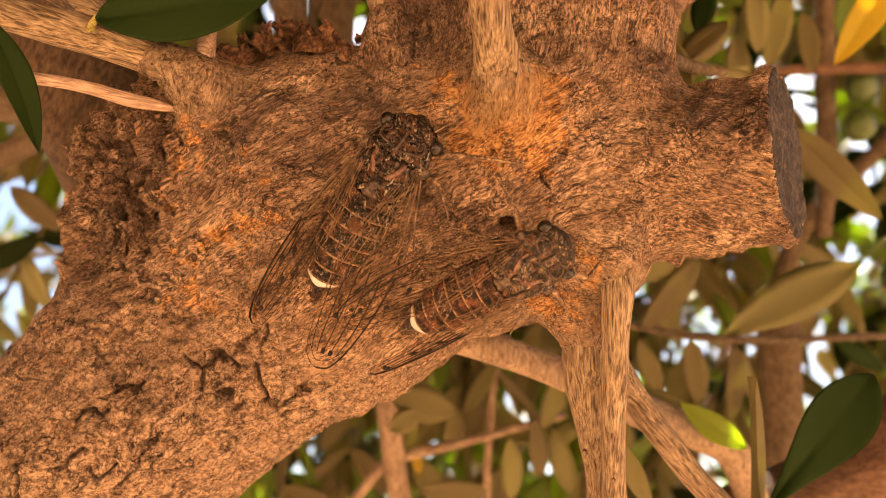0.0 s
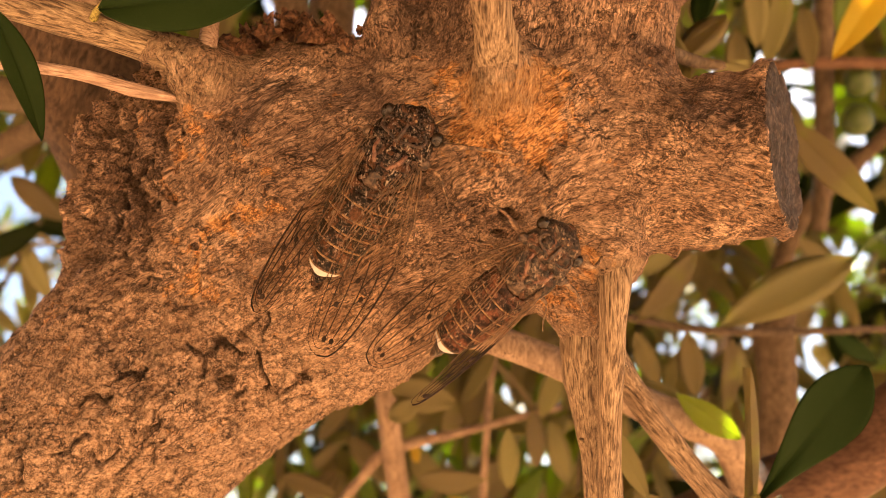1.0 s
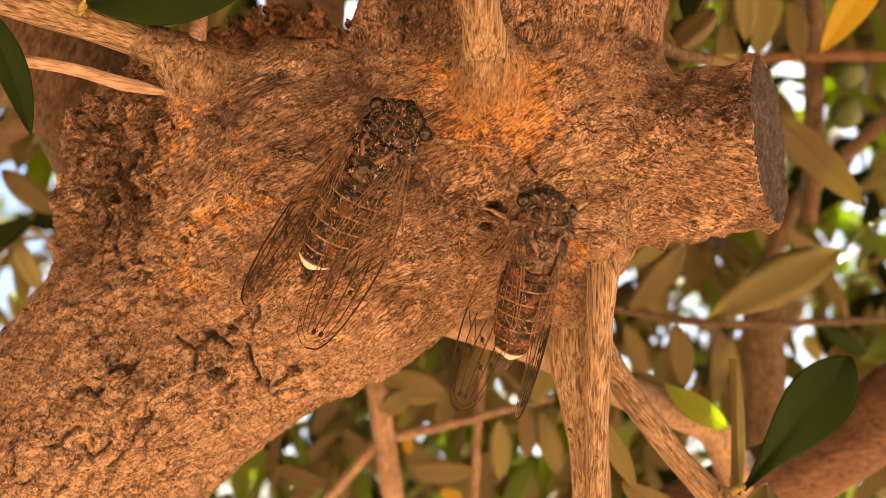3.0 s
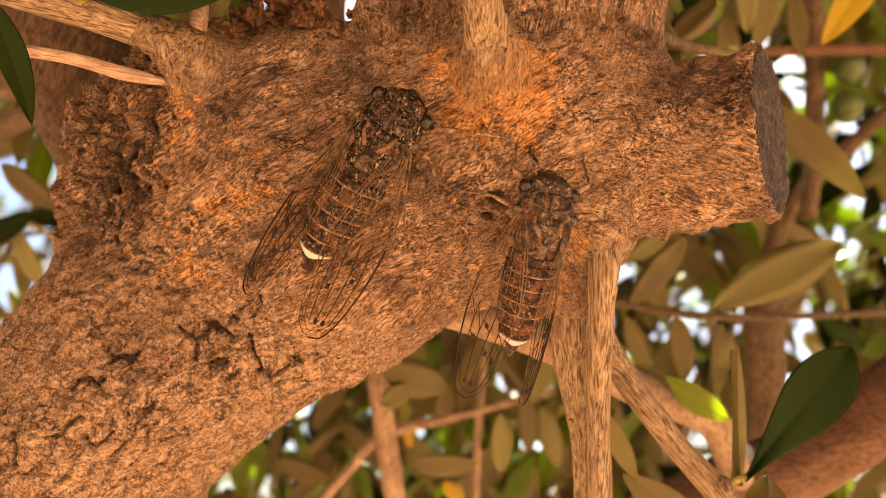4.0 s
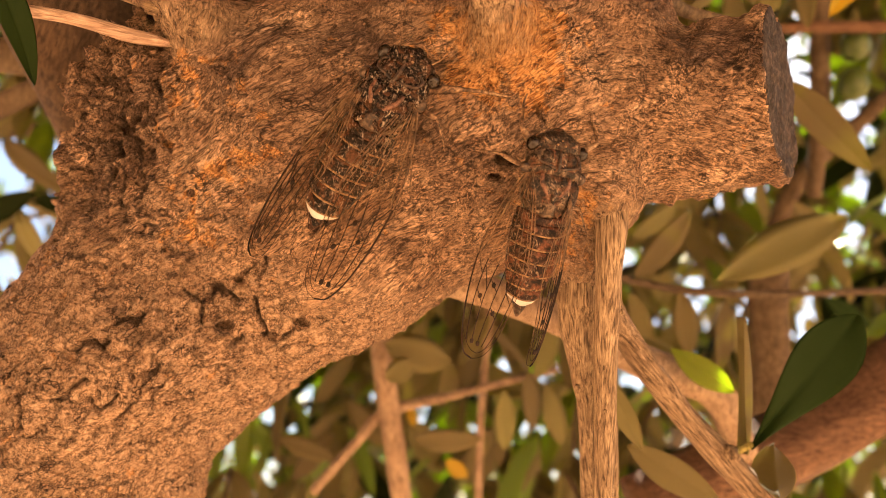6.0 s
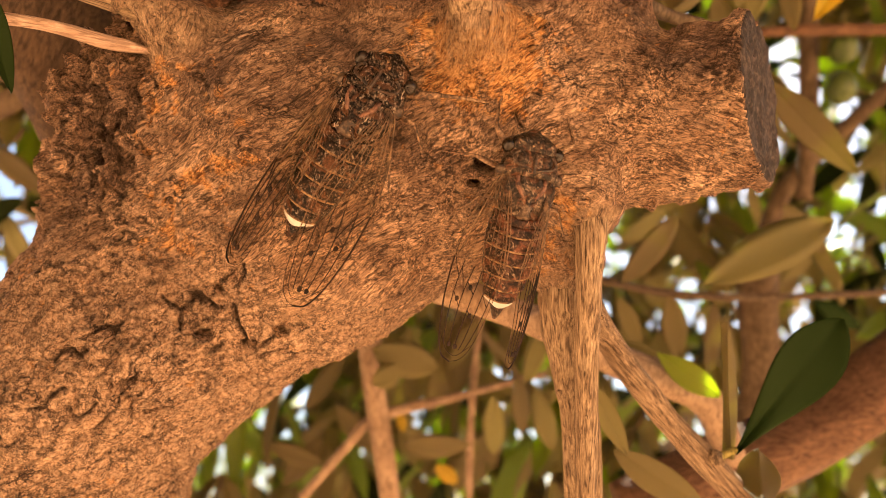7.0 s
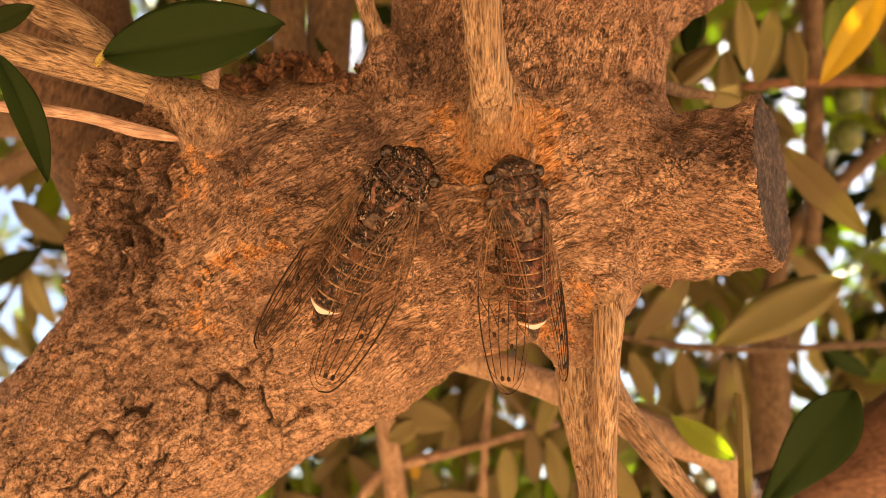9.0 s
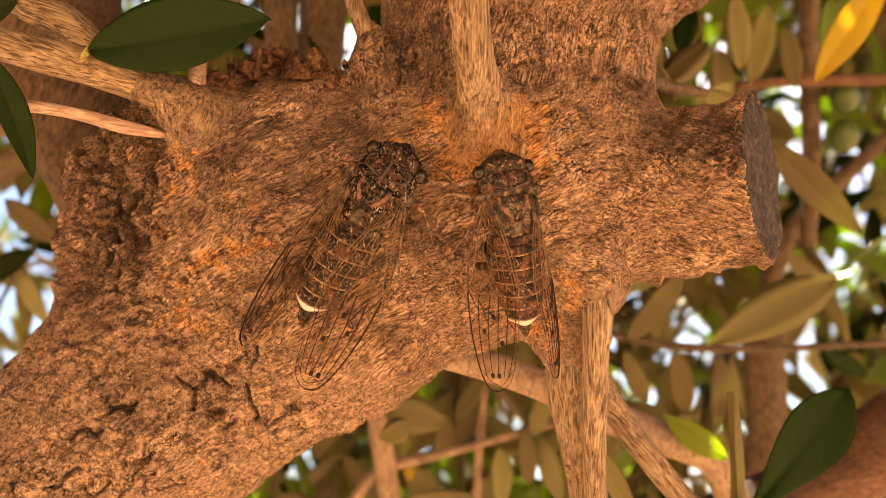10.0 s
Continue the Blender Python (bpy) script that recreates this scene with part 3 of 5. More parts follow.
pit((-60.9, 104.5, 12.7), 1.00, 2.0)
pit((-32.9, 97.4, -25.2), 0.80, 1.4)
pit((9.8, 93.0, 4.1), 1.3, 2.4)
pit((11.6, 93.0, 3.6), 1.1, 1.8)
pit((8.6, 93.0, 1.2), 1.0, 1.6)
rusty((10.7, 93.0, 19.2), (15, 12, 11), 1.15)
rusty((10.3, 93.0, 21.3), (9, 11, 8), 1.2)
rusty((14.9, 93.0, 17.0), (6, 9, 5), 0.9)
rusty((4.7, 93.0, 17.0), (6, 9, 6), 0.8)
rusty((1.4, 94.0, 24.9), (6, 8, 8), 0.85)
rusty((-37.6, 95.0, 1.0), (9, 8, 5), 0.9)
rusty((-29.8, 95.0, 4.8), (8, 8, 2.5), 0.8)
rusty((-27.8, 94.0, 8.7), (4, 6, 1.5), 0.9)
rusty((-33.3, 95.0, 12.2), (8, 6, 5), 0.35)
rusty((-42.3, 98.0, 17.1), (10, 8, 6), 0.5)
rusty((-44.6, 97.0, 7.2), (3, 8, 8), 0.6)
rusty((-39.7, 96.0, -6.9), (10, 8, 5), 0.6)
rusty((17.3, 97.0, -10.5), (9, 8, 7), 0.75)
rusty((22.2, 95.0, -2.5), (5, 6, 6), 0.6)
rusty((-62.9, 104.0, -11.3), (10, 9, 5), 0.5)
rusty((-5.5, 94.0, 19.8), (5, 6, 6), 0.6)



def limb_field(p):
    d = None
    for a, b, ra, rb, k in LIMB:
        e = cone_field(p, a, b, ra, rb)
        d = e if d is None else melt(d, e, k)
    return d


def limb_surface(low, high, step):
    """Vertices, quads and normals of the field's zero surface."""
    coarse = 4
    n = [int((h - l) / step) // coarse * coarse + 1 for l, h in zip(low, high)]
    ax = [np.float32(l) + np.arange(0, m, coarse, dtype=np.float32) * np.float32(step) for l, m in zip(low, n)]
    g = limb_field(np.stack(np.meshgrid(*ax, indexing="ij"), -1))
    for axis in (0, 1, 2, 0, 1, 2):
        a = np.moveaxis(g, axis, 0)
        out = np.empty((2 * a.shape[0] - 1, *a.shape[1:]), np.float32)
        out[::2], out[1::2] = a, (a[:-1] + a[1:]) / 2
        g = np.moveaxis(out, 0, axis)
    # the sawn end of the stub
    fine = [np.float32(l) + np.arange(m, dtype=np.float32) * np.float32(step) for l, m in zip(low, n)]
    here = [np.abs(f - c) < 30 for f, c in zip(fine, CUT_AT)]
    cut = sum((f[k] - c) * w * np.ones(1, np.float32) for f, k, c, w in zip(
        (fine[0][:, None, None], fine[1][None, :, None], fine[2][None, None, :]),
        (np.ix_(here[0], [True], [True]), np.ix_([True], here[1], [True]), np.ix_([True], [True], here[2])), CUT_AT, CUT_WAY))
    box = np.ix_(*here)
    g[box] = np.maximum(g[box], cut)
    inside = g < 0
    nx, ny, nz = g.shape
    total = np.zeros((nx - 1, ny - 1, nz - 1, 3), np.float32)
    count = np.zeros((nx - 1, ny - 1, nz - 1), np.float32)
    corners = [(a, b, c) for a in (0, 1) for b in (0, 1) for c in (0, 1)]
    sub = {c: g[c[0]:nx - 1 + c[0], c[1]:ny - 1 + c[1], c[2]:nz - 1 + c[2]] for c in corners}
    for c in corners:
        for axis in range(3):
            if c[axis]:
                continue
            e = tuple(1 if i == axis else c[i] for i in range(3))
            ga, gb = sub[c], sub[e]
            cross = (ga < 0) != (gb < 0)
            t = np.where(cross, ga / np.where(cross, ga - gb, 1), 0)
            for i in range(3):
                total[..., i] += cross * (c[i] + (t if i == axis else 0))
            count += cross
    used = count > 0
    index = np.full(used.shape, -1, np.int64)
    index[used] = np.arange(used.sum())
    cell = np.argwhere(used)
    verts = (cell + total[used] / count[used][:, None]) * step + np.array(low)
    quads = []
    for axis in range(3):
        b, c = (axis + 1) % 3, (axis + 2) % 3
        lo = [slice(1, -1)] * 3
        lo[axis] = slice(0, -1)
        hi = list(lo)
        hi[axis] = slice(1, None)
        s0, s1 = inside[tuple(lo)], inside[tuple(hi)]
        at = np.argwhere(s0 != s1)
        flip = s0[s0 != s1]
        at[:, b] += 1
        at[:, c] += 1
        q = []
        for db, dc in ((0, 0), (-1, 0), (-1, -1), (0, -1)):
            k = at.copy()
            k[:, b] += db
            k[:, c] += dc
            q.append(index[k[:, 0], k[:, 1], k[:, 2]])
        q = np.stack(q, 1)
        q[~flip] = q[~flip][:, ::-1]
        quads.append(q)
    return verts, np.concatenate(quads)


def near_spot(p, c, r):
    return 1 - ease(0.15, 1.15, np.linalg.norm((p - np.array(c)) / np.array(r), axis=1))


def build_limb(parent):
    v, q = limb_surface((-110, 78, -84), (84, 158, 84), 0.38)
    q = q[(q >= 0).all(axis=1)]
    fn = np.cross(v[q[:, 1]] - v[q[:, 0]], v[q[:, 2]] - v[q[:, 0]])
    vn = np.zeros_like(v)
    for k in range(4):
        np.add.at(vn, q[:, k], fn)
    vn /= np.linalg.norm(vn, axis=1)[:, None] + 1e-9
    x, y, z = v.T
    # grain runs up the slope of the limb
    c, s = math.cos(radians(33)), math.sin(radians(33))
    along = np.stack([x * c + z * s, y, -x * s + z * c], 1)
    warp = np.stack([fbm(v / 5.0, 3, 40 + k) for k in range(3)], 1)
    flaky = ease(0, 14, -(z + 6) - 0.30 * (x + 30) + 4 * fbm(v / 9, 3, 3)) * ease(6, -8, x)
    ledge = ease(-38, -50, x + 3 * fbm(v / 6, 2, 8)) * ease(-10, 2, z)
    h = 0.75 * fbm(v / 13, 3, 1) + 0.45 * fbm(along * np.array((0.14, 0.32, 0.32)) + warp * 0.5, 3, 11)
    h += 0.4 * (0.5 - np.abs(fbm(along * np.array((0.18, 0.5, 0.5)) + warp * 0.6, 2, 17)))
    # flakes: stepped layers, and thin splits between them
    lay = 3.0 * fbm(along * np.array((0.12, 0.2, 0.2)) + warp * 0.25, 2, 21)
    rise = lay - np.floor(lay)
    step = np.floor(lay) + ease(0.80, 1.0, rise)
    joint, cell = plates(along * np.array((0.075, 0.2, 0.23)) + warp * 0.7, 25)
    crack = (1 - ease(0.03, 0.13, joint)) * ease(-0.25, 0.15, vnoise(v / 5, 31))
    joint3, cell3 = plates(along * np.array((0.16, 0.36, 0.42)) + warp * 0.9, 35)
    crack3 = (1 - ease(0.03, 0.17, joint3)) * ease(-0.2, 0.2, vnoise(v / 6, 37))
    h += flaky * (0.28 * step + 0.3 * (cell - 0.5) - 0.55 * crack + 0.2 * (cell3 - 0.5) - 0.25 * crack3)
    lay2 = 3.2 * fbm(np.stack([x / 5.0, y / 5.0, z / 11.0], 1) + warp * 0.4, 2, 51)
    joint2, cell2 = plates(np.stack([x / 4.0, y / 4.0, z / 9.0], 1) + warp * 0.6, 55)
    split2 = 1 - ease(0.04, 0.2, joint2)
    rise2 = lay2 - np.floor(lay2)
    step2 = np.floor(lay2) + ease(0.8, 1.0, rise2)
    h += ledge * (1.3 * step2 + 1.6 * (cell2 - 0.5) - 2.0 * split2 + 0.5 * fbm(v / 2.6, 2, 61))
    h += 0.9 * (0.35 - np.abs(fbm(along * np.array((0.05, 0.12, 0.12)) + warp * 0.3, 2, 65))) * (1 - 0.6 * flaky)
    fiss = np.abs(fbm(along * np.array((0.045, 0.24, 0.24)) + warp * 0.45, 3, 71))
    line = (1 - ease(0.0, 0.045, fiss)) * ease(-0.1, 0.4, fbm(v / 8, 2, 75)) * (1 - 0.7 * flaky)
    h -= 0.5 * line
    warts = np.maximum(fbm(v / 3.1, 2, 81) - 0.45, 0)
    h += 1.8 * warts * (1 - flaky)
    for at, r in KNOTS:
        d = np.linalg.norm((v - np.array(at)) * np.array((1, 0.5, 1.25)), axis=1) + 0.35 * warp[:, 0]
        h += 0.85 * np.exp(-((d - r) / (0.22 * r + 0.25)) ** 2) - 0.75 * np.exp(-(d / (0.6 * r)) ** 2)
    onface = ((v - np.array(CUT_AT)) @ np.array(CUT_WAY) > -0.35) & (np.linalg.norm(v - np.array(CUT_AT), axis=1) < 24)
    h = np.where(onface, 0.5 * fbm(v / 3.0, 4, 91), h)
    off = (v - np.array(CUT_AT)) @ np.array(CUT_WAY)
    rim = ease(-4.5, -0.3, off) * (np.linalg.norm(v - np.array(CUT_AT), axis=1) < 24) * ~onface
    h += rim * (0.5 + 0.9 * fbm(v / 1.7, 3, 95))
    young = np.zeros(len(v))
    for at, r in YOUNG:
        young = np.maximum(young, near_spot(v + 1.2 * warp, at, r))
    h *= 1 - 0.75 * young
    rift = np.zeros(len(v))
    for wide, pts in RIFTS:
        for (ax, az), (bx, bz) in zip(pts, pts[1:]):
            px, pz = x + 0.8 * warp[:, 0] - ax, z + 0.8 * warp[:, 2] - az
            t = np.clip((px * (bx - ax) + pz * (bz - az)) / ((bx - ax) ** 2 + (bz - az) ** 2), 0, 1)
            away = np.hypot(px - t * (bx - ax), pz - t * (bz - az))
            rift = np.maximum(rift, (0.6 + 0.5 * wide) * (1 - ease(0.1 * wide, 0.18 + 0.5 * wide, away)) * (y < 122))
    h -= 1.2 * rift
    for at, r, depth in PITS:
        h -= 1.5 * depth * ease(1.1, 0.6, np.linalg.norm((v + 0.5 * warp - np.array(at)) / np.array((r, 3 * r, r)) * np.array((1, 1, 1.3)), axis=1))
    v = v + vn * h[:, None]
    me = bpy.data.meshes.new("limb")
    me.from_pydata((v * MM).tolist(), [], q.tolist())
    me.polygons.foreach_set("use_smooth", [True] * len(me.polygons))
    orange_bark = np.zeros(len(v))
    for at, r, w in ORANGE_SPOTS:
        orange_bark = np.maximum(orange_bark, 1.35 * w * near_spot(v + 2.5 * warp, at, r))
    crack_shade = np.clip(0.9 * rift + flaky * np.maximum(crack, crack3) * 0.25 + line * 0.5 + ledge * split2 * 0.5, 0, 1)
    stub = ease(16, 30, x - 0.2 * z + 3 * fbm(v / 8, 2, 97)) * ease(42, 30, z)
    rise = ease(20, 36, z + 4 * fbm(v / 8, 2, 98)) * ease(-30, -16, x)
    rise = np.maximum(rise, ease(0.1, 0.5, young))
    bark_shade = np.zeros(len(v))
    for at, r, w in SHADE_SPOTS:
        bark_shade = np.maximum(bark_shade, w * near_spot(v + 4.0 * warp, at, r))
    for key, values in (("bark_shade", bark_shade), ("young", young), ("orange_bark", orange_bark), ("flaky", flaky), ("crack_shade", crack_shade), ("stub", stub), ("rise", rise)):
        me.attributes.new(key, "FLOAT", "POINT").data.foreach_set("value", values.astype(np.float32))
    me.materials.append(BARK)
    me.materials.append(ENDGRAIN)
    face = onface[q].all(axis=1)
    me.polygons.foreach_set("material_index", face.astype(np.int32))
    me.update()
    return part("limb", me, None, parent, "gnarled brown limb with flaking bark, orange patches and a sawn stub")


ground = new("ground", Shape().add([(-40000, -40000, 0), (40000, -40000, 0), (40000, 40000, 0), (-40000, 40000, 0)], [(0, 1, 2, 3)]).mesh("ground", SOIL))
tagged(ground, "dry pale brown soil under the olive trees", "ground", "", "structure")

olive_tree = thing("olive_tree", "old olive tree with gnarled brown bark and a sawn stub", "tree")
build_limb(olive_tree)


def site_mm(x, y, z):
    """Site millimetres of a place in world metres."""
    p = SITE.inverted() @ Vector((x, y, z))
    return tuple(1000 * c for c in p)


# the trunk down to the soil, and the rising limb on above the picture
part("trunk", tube(Shape(), [(-82.7, 127.0, -84.4, 25.0), (*site_mm(-0.13, 0.165, 1.38), 30), (*site_mm(-0.27, 0.26, 1.1), 36),
                             (*site_mm(-0.33, 0.36, 0.6), 48), (*site_mm(-0.36, 0.42, 0.0), 75), (*site_mm(-0.36, 0.42, -0.05), 85)], 24, 6, 0.12, 0.1, 3), WOOD_FAR, olive_tree)
part("branch", tube(Shape(), [(14.0, 128.0, 72.0, 21), (18, 140, 130, 19), (10, 165, 220, 17), (30, 200, 340, 13), (20, 210, 480, 9)], 20, 6, 0.1, 0.1, 4), WOOD_FAR, olive_tree)


def twig(pts, mat=TWIG, sides=20, steps=10, rough=0.10, lump=0.08, seed=1, name="twig", label=""):
    return part(name, tube(Shape(), pts, sides, steps, rough, lump, seed), mat, olive_tree, label)


# twigs on the limb
twig([(9.3, 95.2, 23.6, 3.6), (8.2, 92.4, 27.6, 3.45), (7.2, 91.0, 31.6, 3.05), (6.1, 90.0, 39.5, 2.9), (5.0, 89.0, 47.1, 2.8), (4.2, 88.0, 56.2, 2.7)], TWIG, 32, 14, 0.13, 0.10, 1, "twig", "upright pale brown olive twig")
twig([(-39.2, 99.2, 27.0, 2.4), (-42.3, 97.9, 28.8, 2.8), (-45.4, 97.0, 30.1, 2.9), (-54.9, 95.0, 32.8, 2.7), (-66.5, 93.0, 35.5, 2.5), (-79.2, 92.0, 38.7, 2.4)], TWIG_LEFT, 32, 14, 0.14, 0.10, 2, "twig", "slanting pale brown olive twig")
twig([(-51.1, 96.0, 32.5, 2.2), (-56.1, 97.0, 38.5, 2.9), (-64.7, 98.0, 43.9, 3.0), (-75.1, 100.0, 51.1, 3.0)], TWIG_LEFT, 24, 12, 0.12, 0.1, 3)
twig([(-39.6, 99.0, 27.2, 2.2), (-37.9, 98.5, 30.6, 1.5), (-37.5, 99.0, 35.3, 1.3), (-37.6, 100.0, 45.7, 1.2)], TWIG_PINK, 14, 8, 0.1, 0.1, 4)
twig([(-42.3, 99.5, 22.2, 0.25), (-45.0, 99.0, 22.8, 0.8), (-49.5, 99.0, 23.7, 1.1), (-59.3, 98.0, 26.2, 0.95), (-69.3, 97.0, 27.2, 0.9), (-80.9, 96.0, 28.1, 0.9)], TWIG_PINK, 14, 12, 0.12, 0.15, 5, "twig", "thin pinkish young olive twig")
twig([(-8.7, 107.0, 37.6, 2.6), (-10.7, 105.0, 40.8, 1.7), (-12.7, 104.0, 46.1, 1.5), (-14.5, 103.0, 53.6, 1.4)], TWIG, 16, 10, 0.12, 0.1, 6)
# the fork below
twig([(24.5, 103.8, -11.0, 4.6), (24.9, 104.0, -18.0, 4.6), (25.6, 104.6, -24.8, 4.3), (27.0, 105.6, -34.7, 3.6), (28.4, 107.0, -44.8, 3.3), (30.2, 110.0, -62.1, 3.2)], TWIG, 36, 16, 0.2, 0.12, 7, "twig", "thick hanging olive twig with furrowed bark")
twig([(27.0, 97.2, -2.2, 2.9), (26.8, 95.8, -5.5, 2.7), (26.6, 95.2, -11.0, 2.15), (26.6, 96.5, -22.8, 1.95), (26.9, 98.0, -36.5, 1.85), (27.3, 100.0, -54.6, 1.7)], TWIG, 26, 16, 0.12, 0.12, 8, "twig", "slender hanging olive twig")
twig([(30.2, 110.0, -20.0, 2.6), (33.0, 111.0, -24.7, 2.5), (37.4, 112.0, -31.0, 2.4), (43.4, 113.0, -38.5, 2.3), (50.5, 114.0, -46.7, 2.4), (56.7, 114.0, -52.9, 2.5), (66.7, 115.0, -63.8, 2.4)], TWIG_DIAG, 24, 12, 0.15, 0.12, 9, "twig", "slanting olive twig with leaves at its knot")
for at, r in (((28.7, 96.0, -19.9), 0.55), ((26.6, 96.5, -35.8), 0.6), ((23.3, 102.0, -33.4), 0.5), ((54.4, 112.0, -48.4), 1.6)):
    part("knot", blob(Shape(), at, (r, r, r * 0.9), 10, 7, 0.5, 2), TWIG, olive_tree)

# torn bark on the shoulder
chips = random.Random(4)
for i in range(70):
    u = chips.random()
    at = Vector((-37 + 22 * u + chips.gauss(0, 1.0), 106 + chips.gauss(0, 2.5), 32.6 + 2.6 * math.sin(3.1 * u) + chips.gauss(0, 1.3)))
    r = chips.uniform(0.7, 2.2)
    part("bark_chip", blob(Shape(), (0, 0, 0), (r, r * 0.8, r * chips.uniform(0.35, 0.8)), 9, 6, 1.5, i), CRUMB, olive_tree, "",
         Matrix.Translation(at * MM) @ Euler([chips.uniform(0, 6) for _ in range(3)]).to_matrix().to_4x4(), False)

# branches behind
def branch(pts, mat=WOOD_FAR, seed=1, sides=14):
    return part("branch", tube(Shape(), pts, sides, 6, 0.1, 0.12, seed), mat, olive_tree)


branch([(-2.7, 122.0, -14.9, 4.2), (13.3, 126.0, -21.1, 3.4), (26.8, 130.0, -26.9, 3.6), (45.4, 136.0, -36.4, 4.0), (65.5, 142.0, -45.8, 4.0), (74.0, 146.0, -61.1, 3.6)], WOOD_SUNLIT, 1)
branch([(-86.6, 135.0, 74.0, 14.0), (-83.5, 138.0, 47.9, 14.0), (-75.6, 142.0, 27.3, 14.0), (-69.3, 145.0, 2.8, 12.0)], WOOD_SHADED, 2, 24)
branch([(-40.0, 160.0, 81.8, 4.2), (-38.2, 156.0, 54.2, 4.0), (-35.4, 150.0, 33.0, 4.0)], WOOD_FAR, 3)
branch([(-29.0, 170.0, 90.0, 6.2), (-29.8, 166.0, 60.7, 5.8), (-30.6, 160.0, 35.1, 5.6)], WOOD_FAR, 4, 18)
branch([(-16.1, 170.0, -33.9, 3.4), (-14.7, 172.0, -50.0, 3.2), (-11.9, 176.0, -73.6, 3.2), (-8.9, 180.0, -99.9, 3.0)], WOOD_SUNLIT, 5)
branch([(16.6, 190.0, -27.5, 1.4), (14.9, 190.0, -48.3, 1.3), (13.5, 190.0, -70.8, 1.2), (12.8, 190.0, -103.7, 1.2)], WOOD_SUNLIT, 6)
branch([(-35.7, 175.0, -82.8, 1.4), (-23.0, 175.0, -68.4, 1.5), (-14.2, 175.0, -59.7, 1.8), (7.5, 178.0, -55.0, 1.2), (35.8, 182.0, -48.8, 1.0)], WOOD_SUNLIT, 7)
branch([(102.9, 190.0, -13.7, 6.0), (104.3, 192.0, -31.3, 5.6), (106.8, 195.0, -53.1, 5.4), (103.2, 200.0, -83.7, 5.6), (102.0, 205.0, -115.7, 6.0)], WOOD_FAR, 8, 18)
branch([(47.4, 170.0, -20.0, 1.0), (65.2, 172.0, -23.7, 1.2), (80.3, 174.0, -25.2, 1.2), (103.2, 178.0, -25.8, 1.1), (144.3, 185.0, -25.1, 1.0)], WOOD_FAR, 9)
branch([(129.0, 210.0, 115.0, 3.2), (130.6, 212.0, 73.6, 3.2), (132.9, 215.0, 27.6, 3.0), (131.5, 215.0, 4.1, 2.6)], WOOD_FAR, 10)
branch([(156.0, 200.0, 58.5, 2.0), (122.0, 198.0, 57.6, 1.8), (97.5, 196.0, 55.6, 1.4)], WOOD_RED, 11)
branch([(171.7, 220.0, 50.3, 2.6), (154.4, 224.0, 32.9, 2.8), (132.2, 228.0, 8.5, 3.4), (123.9, 232.0, -25.2, 4.0)], WOOD_FAR, 12)
branch([(50.0, 150.0, -77.8, 9.0), (75.6, 152.0, -66.4, 9.0), (97.7, 154.0, -57.4, 8.8), (116.0, 156.0, -46.8, 9.0), (142.3, 160.0, -30.5, 9.0)], WOOD_RED, 13, 24)
branch([(-146.3, 170.0, 42.0, 5.0), (-115.3, 170.0, 38.9, 4.5), (-99.8, 170.0, 35.0, 4.0)], WOOD_FAR, 14)
branch([(-148.3, 180.0, 18.2, 4.0), (-122.3, 178.0, 28.6, 3.2), (-104.9, 176.0, 36.3, 2.6)], WOOD_FAR, 15)
branch([(-219.0, 260.0, 33.4, 3.4), (-155.0, 260.0, 33.4, 3.2), (-114.7, 260.0, 35.8, 3.0)], WOOD_FAR, 16)
branch([(39.9, 112.0, 34.8, 1.3), (49.6, 122.0, 35.7, 1.2), (57.0, 126.0, 35.9, 0.9)], WOOD_FAR, 17)
branch([(37.6, 116.0, 40.3, 3.4), (42.2, 117.0, 45.4, 2.2), (49.9, 120.0, 53.7, 1.7), (73.0, 130.0, 62.9, 1.3)], WOOD_FAR, 18)


# ---- olive leaves ----
def leaf_mesh(name, mat, width, fold=0.12, curl=0.15, nl=14, nw=4, blunt=0.5, wave=0.0, thick=0.012):
    """A lance-shaped leaf of length 1000 mm along y, to be scaled; its upper side looks along z."""
    up, down = [], []
    for i in range(nl + 1):
        s = i / nl
        w = width * 0.5 * (math.sin(math.pi * min(1.0, s ** (0.75 + 0.5 * blunt)))) ** (0.75) * (1 - 0.12 * s) + 0.004
        for k in range(-nw, nw + 1):
            u = k / nw
            z = fold * width * abs(u) * (1 - 0.3 * abs(u)) - curl * (s - 0.15) ** 2 + wave * math.sin(7 * s + 2 * u) * width * abs(u)
            if k == 0:
                z -= 0.012 * (1 - s)
            up.append((1000 * w * u, 1000 * s, 1000 * z))
            down.append((1000 * w * u * 0.97, 1000 * s, 1000 * (z - thick * (1 - 0.7 * abs(u)) - (0.012 * (1 - s) if k == 0 else 0))))
    n = 2 * nw + 1
    m = len(up)
    f = []
    for i in range(nl):
        for k in range(n - 1):
            a, b, c, d = i * n + k, i * n + k + 1, (i + 1) * n + k + 1, (i + 1) * n + k
            f += [(a, b, c, d), (m + d, m + c, m + b, m + a)]
        f += [(i * n, (i + 1) * n, m + (i + 1) * n, m + i * n), (i * n + n - 1, m + i * n + n - 1, m + (i + 1) * n + n - 1, (i + 1) * n + n - 1)]
    return Shape().add(up + down, f).mesh(name, mat)


